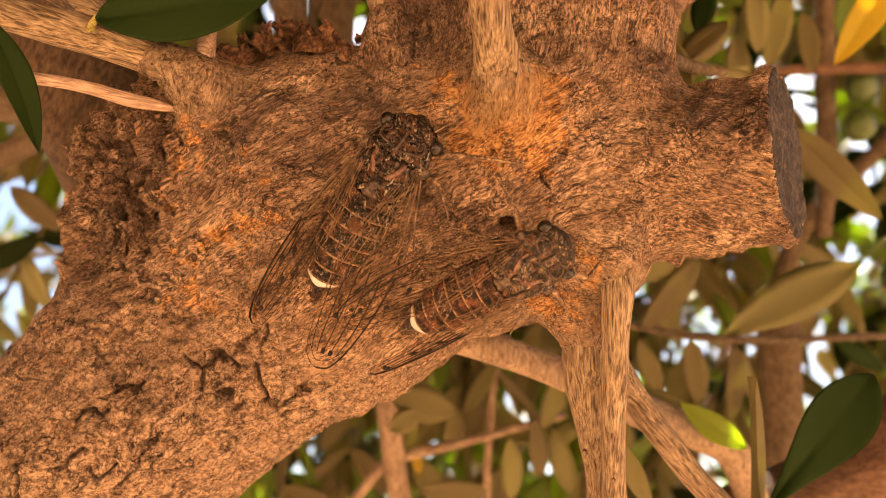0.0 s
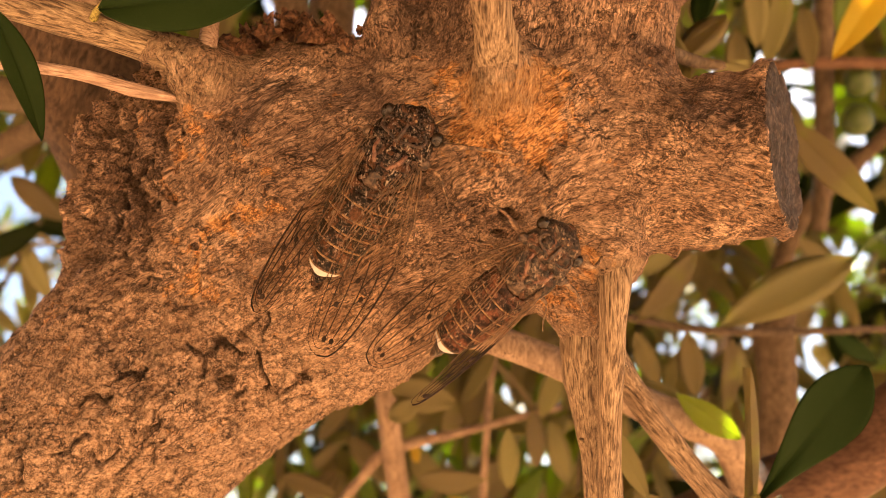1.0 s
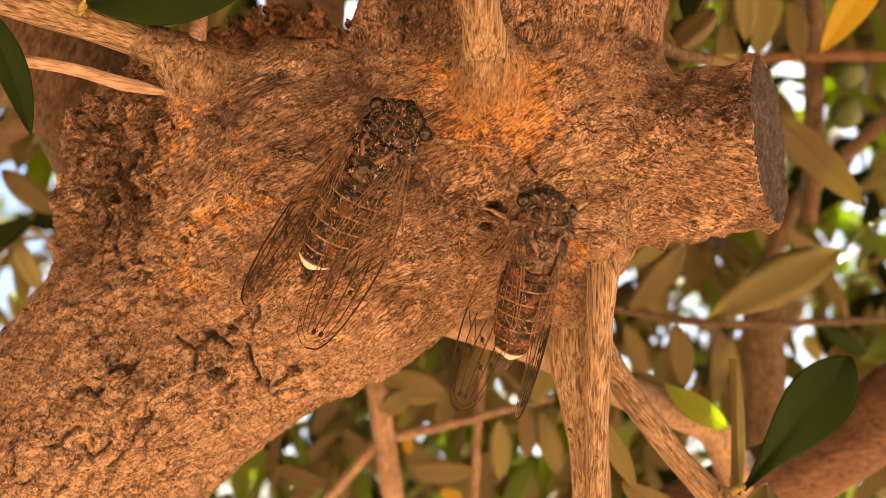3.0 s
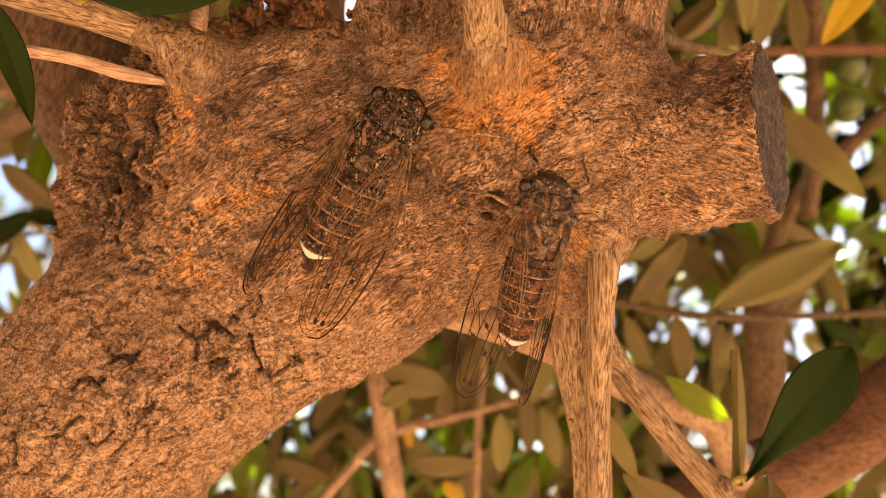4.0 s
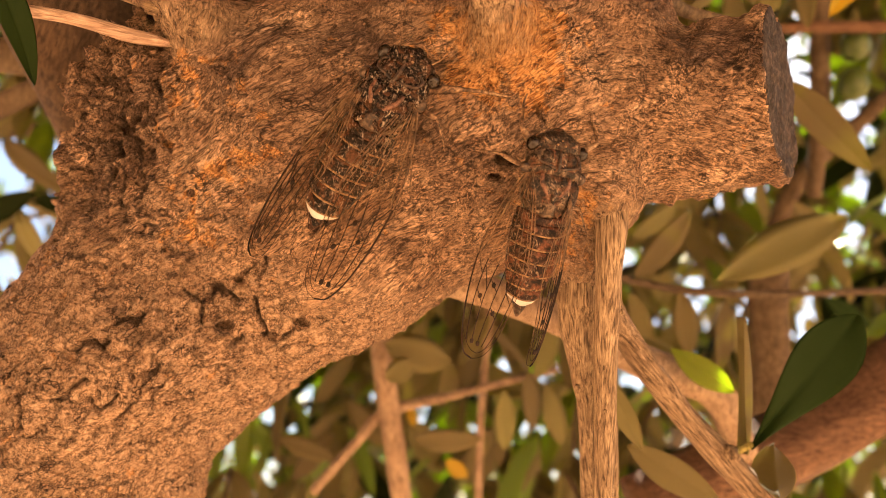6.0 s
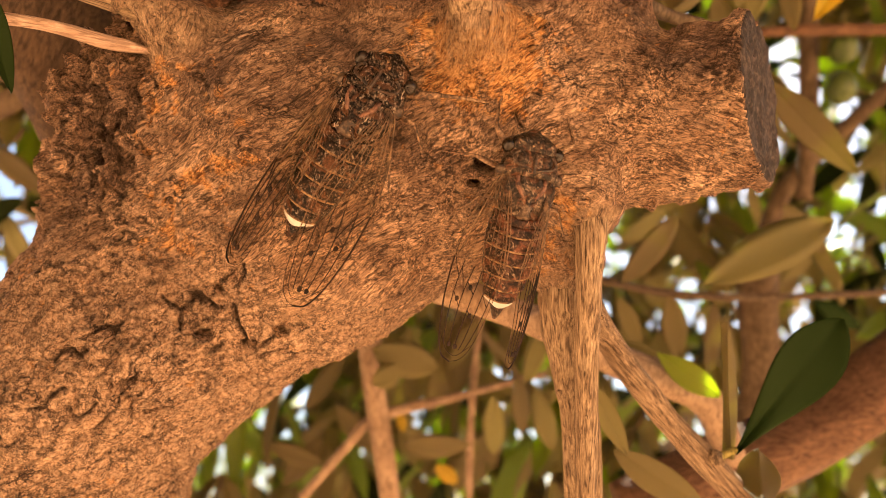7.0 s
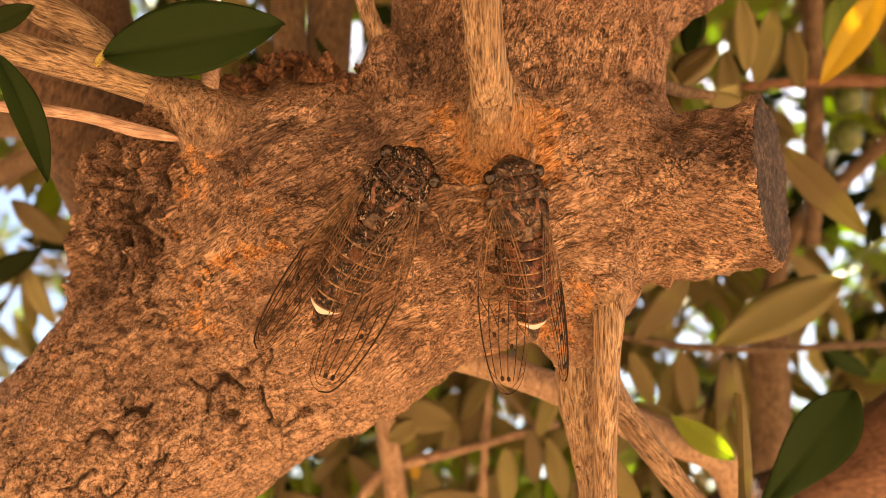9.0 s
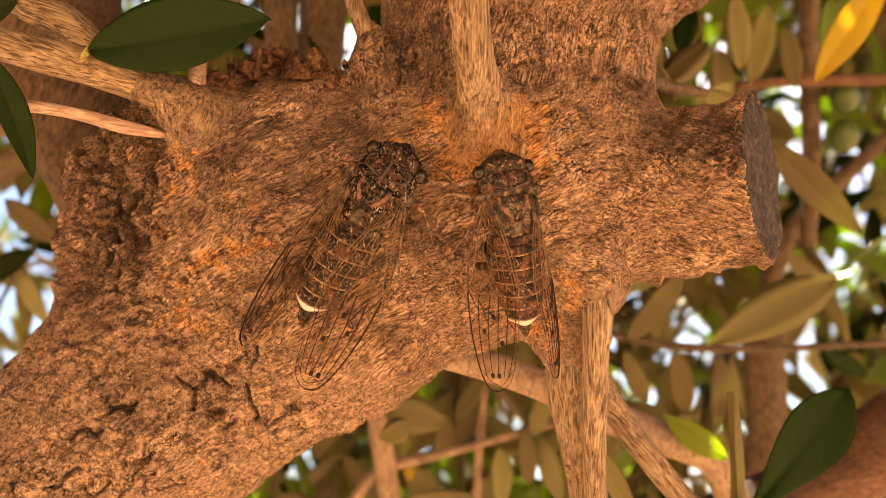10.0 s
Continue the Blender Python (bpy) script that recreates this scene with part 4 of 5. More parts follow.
def aim(base, tip, roll):
    """Pose at base with y towards tip, z towards the eye's side, then rolled about y; and the length."""
    b, t = Vector(base) * MM, Vector(tip) * MM
    y = (t - b).normalized()
    z = Vector((0, -1, 0.15))
    z = (z - y * z.dot(y)).normalized()
    m = Matrix((y.cross(z), y, z)).transposed().to_4x4()
    return Matrix.Translation(b) @ m @ pose(0, 0, 0, 0, roll, 0), (t - b).length


STORE = {}


def leaf(base, tip, wide, mat, roll=0, curl=0.12, blunt=0.5, fine=False, wave=0.0, fold=0.12, label=""):
    key = (mat.name, round(wide, 2), curl, blunt, fine, wave, fold)
    if key not in STORE:
        STORE[key] = leaf_mesh("leaf", mat, wide, fold, curl, 30 if fine else 10, 8 if fine else 2, blunt, wave)
    m, size = aim(base, tip, roll)
    ob = part("leaf", STORE[key], None, olive_tree, label, m @ Matrix.Scale(size, 4))
    return ob


# near leaves
leaf((-50.8, 91.0, 33.6), (-23.5, 90.0, 38.3), 0.41, LEAF_DARK, 10, 0.05, 0.45, True, 0.02, 0.1, "glossy dark green olive leaf with pale spots")
leaf((-64.9, 88.0, 33.0), (-57.9, 92.0, 16.0), 0.25, LEAF_DARK, -45, 0.5, 0.4, True, 0.03, 0.15, "drooping dark green olive leaf")
leaf((-66.2, 86.0, 35.4), (-58.3, 86.0, 39.3), 0.4, LEAF_DARK, 20, 0.1, 0.5, True)
leaf((58.5, 113.0, -47.8), (77.0, 110.0, -22.4), 0.37, LEAF_DARK, -10, 0.1, 2.0, True, 0.07, 0.12, "broad dark green olive leaf on a yellow stalk")
leaf((58.6, 116.0, -50.1), (56.4, 112.0, -23.2), 0.2, LEAF_OLIVE, 48, 0.05, 0.45, True, 0.0, 0.3, "narrow leaf seen edge on")
leaf((64.6, 116.0, -48.0), (61.8, 110.0, -57.1), 0.7, LEAF_OLIVE, 200, 0.5, 0.5, True, 0.05, 0.2, "curled olive leaf showing its underside")
leaf((83.5, 150.0, 29.5), (103.5, 146.0, 6.8), 0.26, LEAF_OLIVE, 35, 0.05, 0.3, True)
leaf((111.6, 150.0, 69.9), (92.6, 146.0, 43.8), 0.26, LEAF_YELLOW, 10, 0.05, 0.45, True, 0.0, 0.12, "yellowed olive leaf")
leaf((44.2, 140.0, -31.8), (57.4, 138.0, -38.2), 0.36, LEAF_OLIVE, 20)
leaf((51.4, 134.0, -33.1), (64.2, 131.0, -42.5), 0.40, LEAF_LIT_LIME, 25, 0.1, 0.8, True, 0.0, 0.15, "sunlit yellow-green olive leaf")
leaf((33.5, 122.0, -36.6), (41.3, 122.0, -51.6), 0.28, LEAF_OLIVE, 20, 0.05, 0.4, True)
leaf((39.4, 125.0, -51.2), (55.5, 118.0, -61.2), 0.4, LEAF_OLIVE, 30, 0.1, 0.5, True)
part("leaf_stalk", tube(Shape(), [(54.5, 112.0, -48.7, 0.9), (56.5, 112.5, -47.9, 0.7), (58.7, 112.5, -47.1, 0.6)], 10, 5, 0.05, 0.1, 2), LEAF_STALK, olive_tree)
part("leaf_stalk", tube(Shape(), [(-53.6, 94.0, 32.5, 0.7), (-52.0, 92.0, 33.5, 0.55), (-50.4, 91.0, 34.3, 0.5)], 10, 5, 0.05, 0.1, 2), LEAF_STALK, olive_tree)

# leaves on the branches behind
leaf((101.3, 152.0, -4.0), (65.2, 140.0, -17.7), 0.30, LEAF_OLIVE, 20)
leaf((61.7, 150.0, -2.6), (48.7, 150.0, -19.7), 0.36, LEAF_OLIVE, -15)
leaf((74.7, 150.0, 65.8), (76.7, 150.0, 47.3), 0.34, LEAF_OLIVE, 10)
leaf((58.5, 128.0, 46.8), (47.0, 124.0, 38.5), 0.48, LEAF_OLIVE, 40, 0.3)
leaf((60.0, 130.0, 46.6), (49.5, 126.0, 37.1), 0.40, LEAF_OLIVE, -40, 0.3)
leaf((56.0, 126.0, 36.3), (67.8, 128.0, 29.3), 0.45, LEAF_OLIVE, 15, 0.2)
leaf((46.6, 126.0, 42.6), (49.8, 124.0, 31.2), 0.30, LEAF_OLIVE, 30)
leaf((58.0, 135.0, 58.0), (55.5, 135.0, 46.9), 0.5, LEAF_DARK, 30)
leaf((65.6, 165.0, -23.9), (68.6, 165.0, -42.0), 0.40, LEAF_OLIVE, 10)
leaf((79.0, 168.0, -25.9), (78.1, 166.0, -46.8), 0.36, LEAF_OLIVE, -20)
leaf((52.0, 165.0, -23.9), (58.1, 165.0, -39.7), 0.34, LEAF_OLIVE, 20)
leaf((-13.7, 160.0, -37.0), (3.5, 158.0, -42.3), 0.60, LEAF_OLIVE, 10, 0.2)
leaf((-13.5, 158.0, -45.9), (-5.6, 158.0, -41.6), 0.75, LEAF_OLIVE, 5, 0.3)
leaf((19.3, 175.0, -53.3), (19.3, 175.0, -71.6), 0.38, LEAF_OLIVE, 10)
leaf((26.1, 178.0, -48.5), (28.6, 178.0, -66.4), 0.38, LEAF_OLIVE, -20)
leaf((33.5, 170.0, -32.4), (27.3, 170.0, -49.4), 0.36, LEAF_OLIVE, 20)
leaf((15.6, 178.0, -32.3), (5.8, 178.0, -46.9), 0.36, LEAF_OLIVE, 30)
leaf((-6.6, 165.0, -63.8), (11.1, 160.0, -64.0), 0.40, LEAF_OLIVE, 15, 0.3)
leaf((-8.5, 190.0, -62.2), (-7.3, 190.0, -69.1), 0.5, LEAF_YELLOW, 5)
leaf((2.7, 185.0, -77.4), (9.4, 185.0, -83.3), 0.6, LEAF_YELLOW, 5)
leaf((-24.9, 190.0, -44.9), (-38.8, 190.0, -62.2), 0.34, LEAF_OLIVE, 25)
leaf((-31.9, 190.0, -70.8), (-45.7, 190.0, -86.4), 0.34, LEAF_OLIVE, 5)
leaf((126.9, 200.0, -29.0), (142.9, 200.0, -39.9), 0.34, LEAF_DARK, 30)
leaf((-30.6, 150.0, 56.2), (-25.2, 150.0, 47.3), 0.25, LEAF_DARK, 45)
leaf((53.1, 140.0, 63.9), (51.1, 138.0, 46.7), 0.36, LEAF_OLIVE, 15)
leaf((46.3, 130.0, 51.1), (49.1, 128.0, 36.3), 0.4, LEAF_OLIVE, -15)
leaf((88.4, 160.0, 67.2), (84.0, 160.0, 46.8), 0.36, LEAF_OLIVE, 20)
leaf((95.7, 165.0, 63.3), (98.7, 165.0, 46.8), 0.36, LEAF_OLIVE, 30)
leaf((80.0, 170.0, 59.0), (81.5, 170.0, 38.9), 0.4, LEAF_OLIVE, 0)
leaf((124.0, 190.0, 81.6), (122.3, 190.0, 64.3), 0.4, LEAF_GREEN, 0)
leaf((58.9, 150.0, 65.8), (63.7, 150.0, 50.0), 0.4, LEAF_OLIVE, -10)
leaf((64.4, 155.0, 51.0), (58.1, 155.0, 38.3), 0.42, LEAF_OLIVE, 20)
leaf((65.1, 150.0, 39.8), (74.7, 150.0, 43.9), 0.4, LEAF_OLIVE, 25)
leaf((57.8, 160.0, 59.9), (70.9, 160.0, 55.6), 0.4, LEAF_GREEN, 15)
leaf((115.9, 200.0, 2.0), (130.5, 200.0, -14.4), 0.36, LEAF_OLIVE, 10)
leaf((59.9, 190.0, -10.2), (74.6, 190.0, 0.2), 0.36, LEAF_OLIVE, 15)
leaf((127.5, 210.0, -22.8), (104.5, 210.0, -38.1), 0.36, LEAF_OLIVE, -10)
leaf((-3.9, 180.0, -34.3), (-13.8, 180.0, -52.3), 0.36, LEAF_OLIVE, 10)
leaf((6.1, 185.0, -42.0), (1.0, 185.0, -62.2), 0.36, LEAF_OLIVE, -10)
leaf((33.1, 185.0, -53.8), (38.1, 185.0, -74.0), 0.36, LEAF_OLIVE, 15)
leaf((-27.7, 185.0, -58.9), (-14.2, 185.0, -74.0), 0.38, LEAF_OLIVE, 0)
leaf((-47.9, 185.0, -70.7), (-31.0, 185.0, -77.4), 0.36, LEAF_OLIVE, 0)
leaf((-132.3, 190.0, 19.2), (-116.7, 190.0, 5.4), 0.4, LEAF_OLIVE, 10)
leaf((-142.7, 190.0, -6.8), (-123.7, 190.0, 3.6), 0.36, LEAF_DARK, 10)
leaf((-132.2, 195.0, 0.2), (-123.4, 195.0, -21.2), 0.36, LEAF_OLIVE, 20)
for at in ((138.3, 205.0, 54.0), (136.6, 203.0, 40.5)):
    part("olive", blob(Shape(), at, (4.6, 4.6, 5.6), 16, 12, 0.05, 1), FRUIT, olive_tree)


# ---- leafy sprays further off ----
# openings in the foliage to the sky: across, up, half width, each at one metre ahead
GAPS = [(-0.137, 0.35, 0.03), (0.407, -0.163, 0.02), (0.48, -0.163, 0.022), (0.315, -0.07, 0.015), (0.65, 0.0, 0.025), (0.6, 0.247, 0.025), (0.52, 0.306, 0.015),
        (0.407, -0.345, 0.022), (-0.687, 0.083, 0.035), (-0.66, 0.0, 0.02), (-0.7, -0.07, 0.02), (-0.277, 0.375, 0.02), (-0.013, -0.336, 0.012), (0.59, -0.19, 0.02), (0.69, 0.12, 0.02)]


def open_sky(at, size):
    """Whether a leaf of that size at a site place would close one of the openings."""
    u, w, r = at[0] / at[1], at[2] / at[1], 0.1 * size / at[1]
    return any((u - a) ** 2 + (w - b) ** 2 < (c + r) ** 2 for a, b, c in GAPS)


def spray_shape(rng, pairs, size):
    """A hanging shoot with leaves in pairs, as one joined piece: stem rows and leaf poses."""
    pts, poses = [], []
    p, d = Vector((0, 0, 0)), Vector((rng.uniform(-0.5, 0.5), rng.uniform(-0.5, 0.5), -1)).normalized()
    for i in range(pairs):
        pts.append((*p, 0.9 - 0.6 * i / pairs))
        side = Vector((rng.gauss(0, 1), rng.gauss(0, 1), rng.gauss(0, 0.3)))
        side = (side - d * side.dot(d)).normalized()
        for sgn in (1, -1):
            way = (d * 0.8 + side * sgn * rng.uniform(0.6, 1.0) + Vector((0, 0, -0.25))).normalized()
            z = Vector((rng.gauss(0, 0.5), rng.gauss(0, 0.5), 1))
            z = (z - way * z.dot(way)).normalized()
            poses.append((Matrix.Translation(p) @ Matrix((way.cross(z), way, z)).transposed().to_4x4(), size * rng.uniform(0.75, 1.2)))
        p = p + d * size * rng.uniform(0.35, 0.5)
        d = (d + Vector((rng.gauss(0, 0.22), rng.gauss(0, 0.22), rng.gauss(0, 0.1)))).normalized()
    pts.append((*p, 0.25))
    return pts, poses


FOLIAGE = [leaf_mesh("leaf", m, w, 0.15, c, 6, 1) for m, w, c in ((LEAF_OLIVE, 0.32, 0.15), (LEAF_OLIVE, 0.26, 0.3), (LEAF_GREEN, 0.32, 0.2), (LEAF_DARK, 0.3, 0.1))]
rng = random.Random(11)


def hang_sprays(count, far_lo, far_hi, spread):
    for _ in range(count):
        far = rng.uniform(far_lo, far_hi)
        u, w = rng.uniform(-spread, spread), rng.uniform(-0.45, 0.75)
        pts, poses = spray_shape(rng, rng.randint(4, 7), rng.uniform(26, 36))
        root = Vector((u * far, far, w * far))
        turn = SITE.to_3x3().inverted().to_4x4()
        stem = part("shoot", tube(Shape(), [(*(root + turn @ Vector(q[:3])), q[3]) for q in pts], 5, 2), WOOD_FAR, olive_tree)
        for m, s in poses:
            kind = rng.choices(FOLIAGE, (6, 5, 2, 1))[0]
            if open_sky(root + turn @ (m.translation + m.to_3x3() @ Vector((0, s / 2, 0))), s):
                continue
            part("leaf", kind, None, stem, "", Matrix.Translation(root * MM) @ turn @ Matrix.Translation(m.translation * MM) @ m.to_3x3().to_4x4() @ Matrix.Scale(s * MM, 4))


hang_sprays(26, 200, 320, 0.95)


def crown(parent, name, count, lo, hi, spread, size, seed, kinds):
    """Far leaves as one joined piece for each kind of leaf, in loose clumps."""
    r = random.Random(seed)
    for mat, share in kinds:
        one = leaf_mesh("leaf", mat, 0.32, 0.15, 0.2, 4, 1)
        co = np.array([v.co for v in one.vertices])
        faces = np.array([tuple(p.vertices) for p in one.polygons])
        vs, fs = [], []
        todo = int(count * share)
        while len(vs) < todo:
            far = r.uniform(lo, hi)
            clump = np.array((r.uniform(-spread, spread) * far, far, r.uniform(-0.6, 0.9) * far))
            for _ in range(14):
                at = (clump + np.array([r.gauss(0, 1.1) for _ in range(3)]) * size) * MM
                turn = np.array(Euler((r.gauss(-1.2, 0.7), r.gauss(0, 0.6), r.uniform(0, 6.3))).to_matrix())
                if open_sky(at / MM + turn @ np.array((0, size / 2, 0)), size):
                    continue
                fs.append(faces + len(vs) * len(co))
                vs.append(co @ turn.T * (r.uniform(0.75, 1.3) * size * MM) + at)
        me = bpy.data.meshes.new(name)
        me.from_pydata(np.concatenate(vs).tolist(), [], np.concatenate(fs).tolist())
        me.materials.append(mat)
        tagged(part(name, me, None, parent), "loose olive foliage with sky between", "", "", "stuff")


crown(olive_tree, "crown", 5600, 270, 600, 0.98, 40, 5, ((LEAF_OLIVE, 0.6), (LEAF_GREEN, 0.3), (LEAF_DARK, 0.1)))

# unseen crown above the limb and behind the eye, added to block sky light
def overhead(count, seed, lean=0.0, low=0.3):
    r = random.Random(seed)
    one = leaf_mesh("leaf", LEAF_OLIVE, 0.32, 0.15, 0.2, 4, 1)
    co = np.array([v.co for v in one.vertices])
    faces = np.array([tuple(p.vertices) for p in one.polygons])
    vs, fs = [], []
    back = SITE.inverted()
    while len(vs) < count:
        d = Vector((r.gauss(lean, 1), r.gauss(-0.5, 1), low + abs(r.gauss(0.2, 0.6)))).normalized()
        if d.z < low or lean * d.x < 0:
            continue
        at = back @ (Vector((0, 0, 1.55)) + d * r.uniform(0.55, 1.3))
        if at.y > 0.12 and -0.75 * at.y < at.z < 0.95 * at.y:
            continue
        turn = np.array(Euler((r.gauss(-1.0, 0.7), r.gauss(0, 0.6), r.uniform(0, 6.3))).to_matrix())
        fs.append(faces + len(vs) * len(co))
        vs.append(co @ turn.T * r.uniform(0.07, 0.12) + np.array(at))
    me = bpy.data.meshes.new("crown")
    me.from_pydata(np.concatenate(vs).tolist(), [], np.concatenate(fs).tolist())
    me.materials.append(LEAF_DARK)
    tagged(part("crown", me, None, olive_tree), "unseen olive foliage overhead, added to block sky light", "", "", "stuff")


overhead(12000, 9)
# more unseen leaves lower on the left, added to block light from there
overhead(6000, 10, -1.6, 0.05)

# a second olive tree further off
far_tree = thing("olive_tree", "olive tree further off with loose green foliage", "tree")
part("trunk", tube(Shape(), [(*site_mm(0.5, 2.4, -0.05), 130), (*site_mm(0.5, 2.4, 0.5), 95), (*site_mm(0.35, 2.3, 1.1), 80), (*site_mm(0.1, 2.2, 1.7), 60), (*site_mm(-0.2, 2.1, 2.6), 30)], 18, 6, 0.15, 0.12, 5), WOOD_FAR, far_tree)
part("branch", tube(Shape(), [(*site_mm(0.36, 2.3, 1.1), 60), (*site_mm(0.8, 2.25, 1.7), 40), (*site_mm(1.2, 2.2, 2.5), 18)], 12, 6, 0.15, 0.12, 6), WOOD_FAR, far_tree)
crown(far_tree, "crown", 5200, 1500, 2600, 0.95, 75, 8, ((LEAF_GREEN, 0.55), (LEAF_OLIVE, 0.45)))


# ---- cicadas ----
# a forewing's leading and inner edge: station, then x, y, z of each
WING = smooth_line([(0, 4.4, 6.2, 3.6, 3.4, 5.6, 4.6), (0.13, 6.0, 3, 3.0, 2.6, 1, 5.6), (0.3, 7.8, -2, 1.9, 1.6, -5, 5.6), (0.5, 9.0, -8, 1.3, 1.5, -10.5, 5.2),
                    (0.7, 9.4, -14.5, 1.1, 2.4, -17.4, 4.2), (0.85, 9.1, -20, 1.0, 3.1, -21.9, 2.9), (0.94, 8.5, -23.3, 1.0, 3.8, -24.3, 2.0),
                    (0.985, 7.6, -25.3, 1.0, 4.9, -25.7, 1.3), (1.0, 6.3, -26.0, 1.0, 6.1, -26.0, 1.0)], 8)


def wing_point(side, s, w, k, spread=1.0):
    cx, cy, cz, ix, iy, iz = [np.interp(s, WING[:, 0], WING[:, c]) for c in range(1, 7)]
    z = cz + (iz - cz) * w + 0.5 * math.sin(math.pi * w)
    x = cx + (ix - cx) * w
    x = 3 + (x - 3) * spread if x > 3 else x
    return (k * side * x, k * (cy + (iy - cy) * w), k * (z + 2.2 * (1 - spread) * (1 - w) * math.sin(math.pi * min(1, s))))


WS_FINE = [1 - (1 - i / 44) ** 1.3 for i in range(45)]


def vein(shape, side, k, spread, rows, r):
    line = smooth_line([(s, w, 0) for s, w in rows], 6)
    pts = []
    for s, w, _ in line:
        x, y, z = wing_point(side, min(max(s, 0), 1), min(max(w, 0), 1), k, spread)
        pts.append((x, y, z + 0.04, 0.92 * r * k * (1 - 0.35 * s)))
    return tube(shape, pts, 6, 1)


def wing(parent, side, k, spread):
    verts, faces = [], []
    n = 8
    for s in WS_FINE:
        for j in range(n + 1):
            verts.append(wing_point(side, s, j / n, k, spread))
    for i in range(len(WS_FINE) - 1):
        for j in range(n):
            a = i * (n + 1) + j
            faces.append((a, a + 1, a + n + 2, a + n + 1))
    w = part("forewing", Shape().add(verts, faces), MEMBRANE, parent, "clear glassy wing with dark veins")
    edge = Shape()
    vein(edge, side, k, spread, [(0, 0), (0.25, 0), (0.4, 0), (0.53, 0)], 0.2)
    vein(edge, side, k, spread, [(0, 0.12), (0.2, 0.13), (0.42, 0.10), (0.52, 0.03)], 0.16)
    part("vein", edge, VEIN_PALE, w)
    tip = Shape()
    vein(tip, side, k, spread, [(0.52, 0), (0.6, 0), (0.75, 0), (0.9, 0), (0.96, 0), (0.985, 0), (1, 0.3)], 0.21)
    inner = Shape()
    vein(inner, side, k, spread, [(0.02, 0.95), (0.3, 1), (0.6, 1), (0.8, 1)], 0.1)
    vein(tip, side, k, spread, [(0.8, 1), (0.88, 1), (0.94, 1), (0.985, 1), (1, 0.6)], 0.08)
    vein(inner, side, k, spread, [(0, 0.8), (0.2, 0.88), (0.45, 0.97)], 0.13)
    part("vein", inner, VEIN_PALE, w)
    part("vein", tip, VEIN, w)
    for rows, r, m in (([(0, 0.25), (0.2, 0.3), (0.4, 0.26), (0.55, 0.2), (0.75, 0.16), (0.93, 0.14)], 0.10, VEIN),
                       ([(0, 0.35), (0.2, 0.45), (0.38, 0.47), (0.52, 0.42), (0.66, 0.36), (0.8, 0.34), (0.93, 0.32)], 0.10, VEIN),
                       ([(0.38, 0.47), (0.52, 0.58), (0.68, 0.56), (0.82, 0.53), (0.93, 0.5)], 0.09, VEIN),
                       ([(0, 0.5), (0.15, 0.62), (0.32, 0.70), (0.5, 0.76), (0.68, 0.75), (0.84, 0.72), (0.93, 0.68)], 0.09, VEIN),
                       ([(0, 0.62), (0.2, 0.78), (0.4, 0.88), (0.6, 0.93), (0.8, 0.9), (0.93, 0.84)], 0.08, VEIN_PALE),
                       ([(0.0, 0.16), (0.15, 0.2), (0.34, 0.19)], 0.1, VEIN_PALE), ([(0.02, 0.42), (0.12, 0.54), (0.3, 0.58), (0.42, 0.62)], 0.09, VEIN_PALE),
                       ([(0.88, 0.0), (0.945, 0.2), (0.965, 0.45), (0.955, 0.75), (0.87, 1)], 0.06, VEIN),
                       ([(0.55, 0.2), (0.6, 0.28), (0.66, 0.36)], 0.09, VEIN), ([(0.68, 0.18), (0.73, 0.35)], 0.08, VEIN),
                       ([(0.6, 0.38), (0.64, 0.56)], 0.09, VEIN), ([(0.72, 0.55), (0.76, 0.74)], 0.09, VEIN), ([(0.62, 0.76), (0.66, 0.93)], 0.08, VEIN),
                       ([(0.5, 0.0), (0.56, 0.1), (0.6, 0.19)], 0.09, VEIN)):
        line = smooth_line([(s, j, 0) for s, j in rows], 5)[:, :2]
        near, far = [q for q in line if q[0] <= 0.53], [q for q in line if q[0] >= 0.5]
        for piece, tint, bold in ((near, VEIN_PALE, 0.75), (far, VEIN, 1.3)):
            if len(piece) > 2:
                part("vein", vein(Shape(), side, k, spread, [piece[0], *piece[1:-1:2], piece[-1]], bold * r), tint, w)
    for s, j in ((0.62, 0.47), (0.70, 0.27), (0.74, 0.64), (0.92, 0.32), (0.92, 0.52)):
        x, y, z = wing_point(side, s, j, k, spread)
        part("spot", blob(Shape(), (x, y, z + 0.05), (0.36 * k, 0.46 * k, 0.12 * k), 10, 6, 0.4, s * 9), VEIN, w)
    return w


def leg(parent, k, hip, knee, foot, fat):
    """A leg about its hip: thigh, then shin and foot."""
    h, n, f = Vector(hip), Vector(knee), Vector(foot)
    d = (n - h) * k
    thigh = part("leg", tube(Shape(), [(0, 0, 0, fat * 0.6 * k), (*(d * 0.4), fat * k), (*(d * 0.8), fat * 0.85 * k), (*d, fat * 0.5 * k)], 12, 4), LEGS, parent, "", Matrix.Translation(h * k * MM))
    e = (f - n) * k
    toe = Vector((e.x, e.y, 0)).normalized() * 1.6 * k
    part("shin", tube(Shape(), [(0, 0, 0, fat * 0.5 * k), (*(e * 0.5 + Vector((0, 0, 0.25 * k))), fat * 0.42 * k), (*e, fat * 0.34 * k), (*(e + toe), fat * 0.2 * k)], 8, 4), LEGS, thigh, "", Matrix.Translation(d * MM))
    return thigh


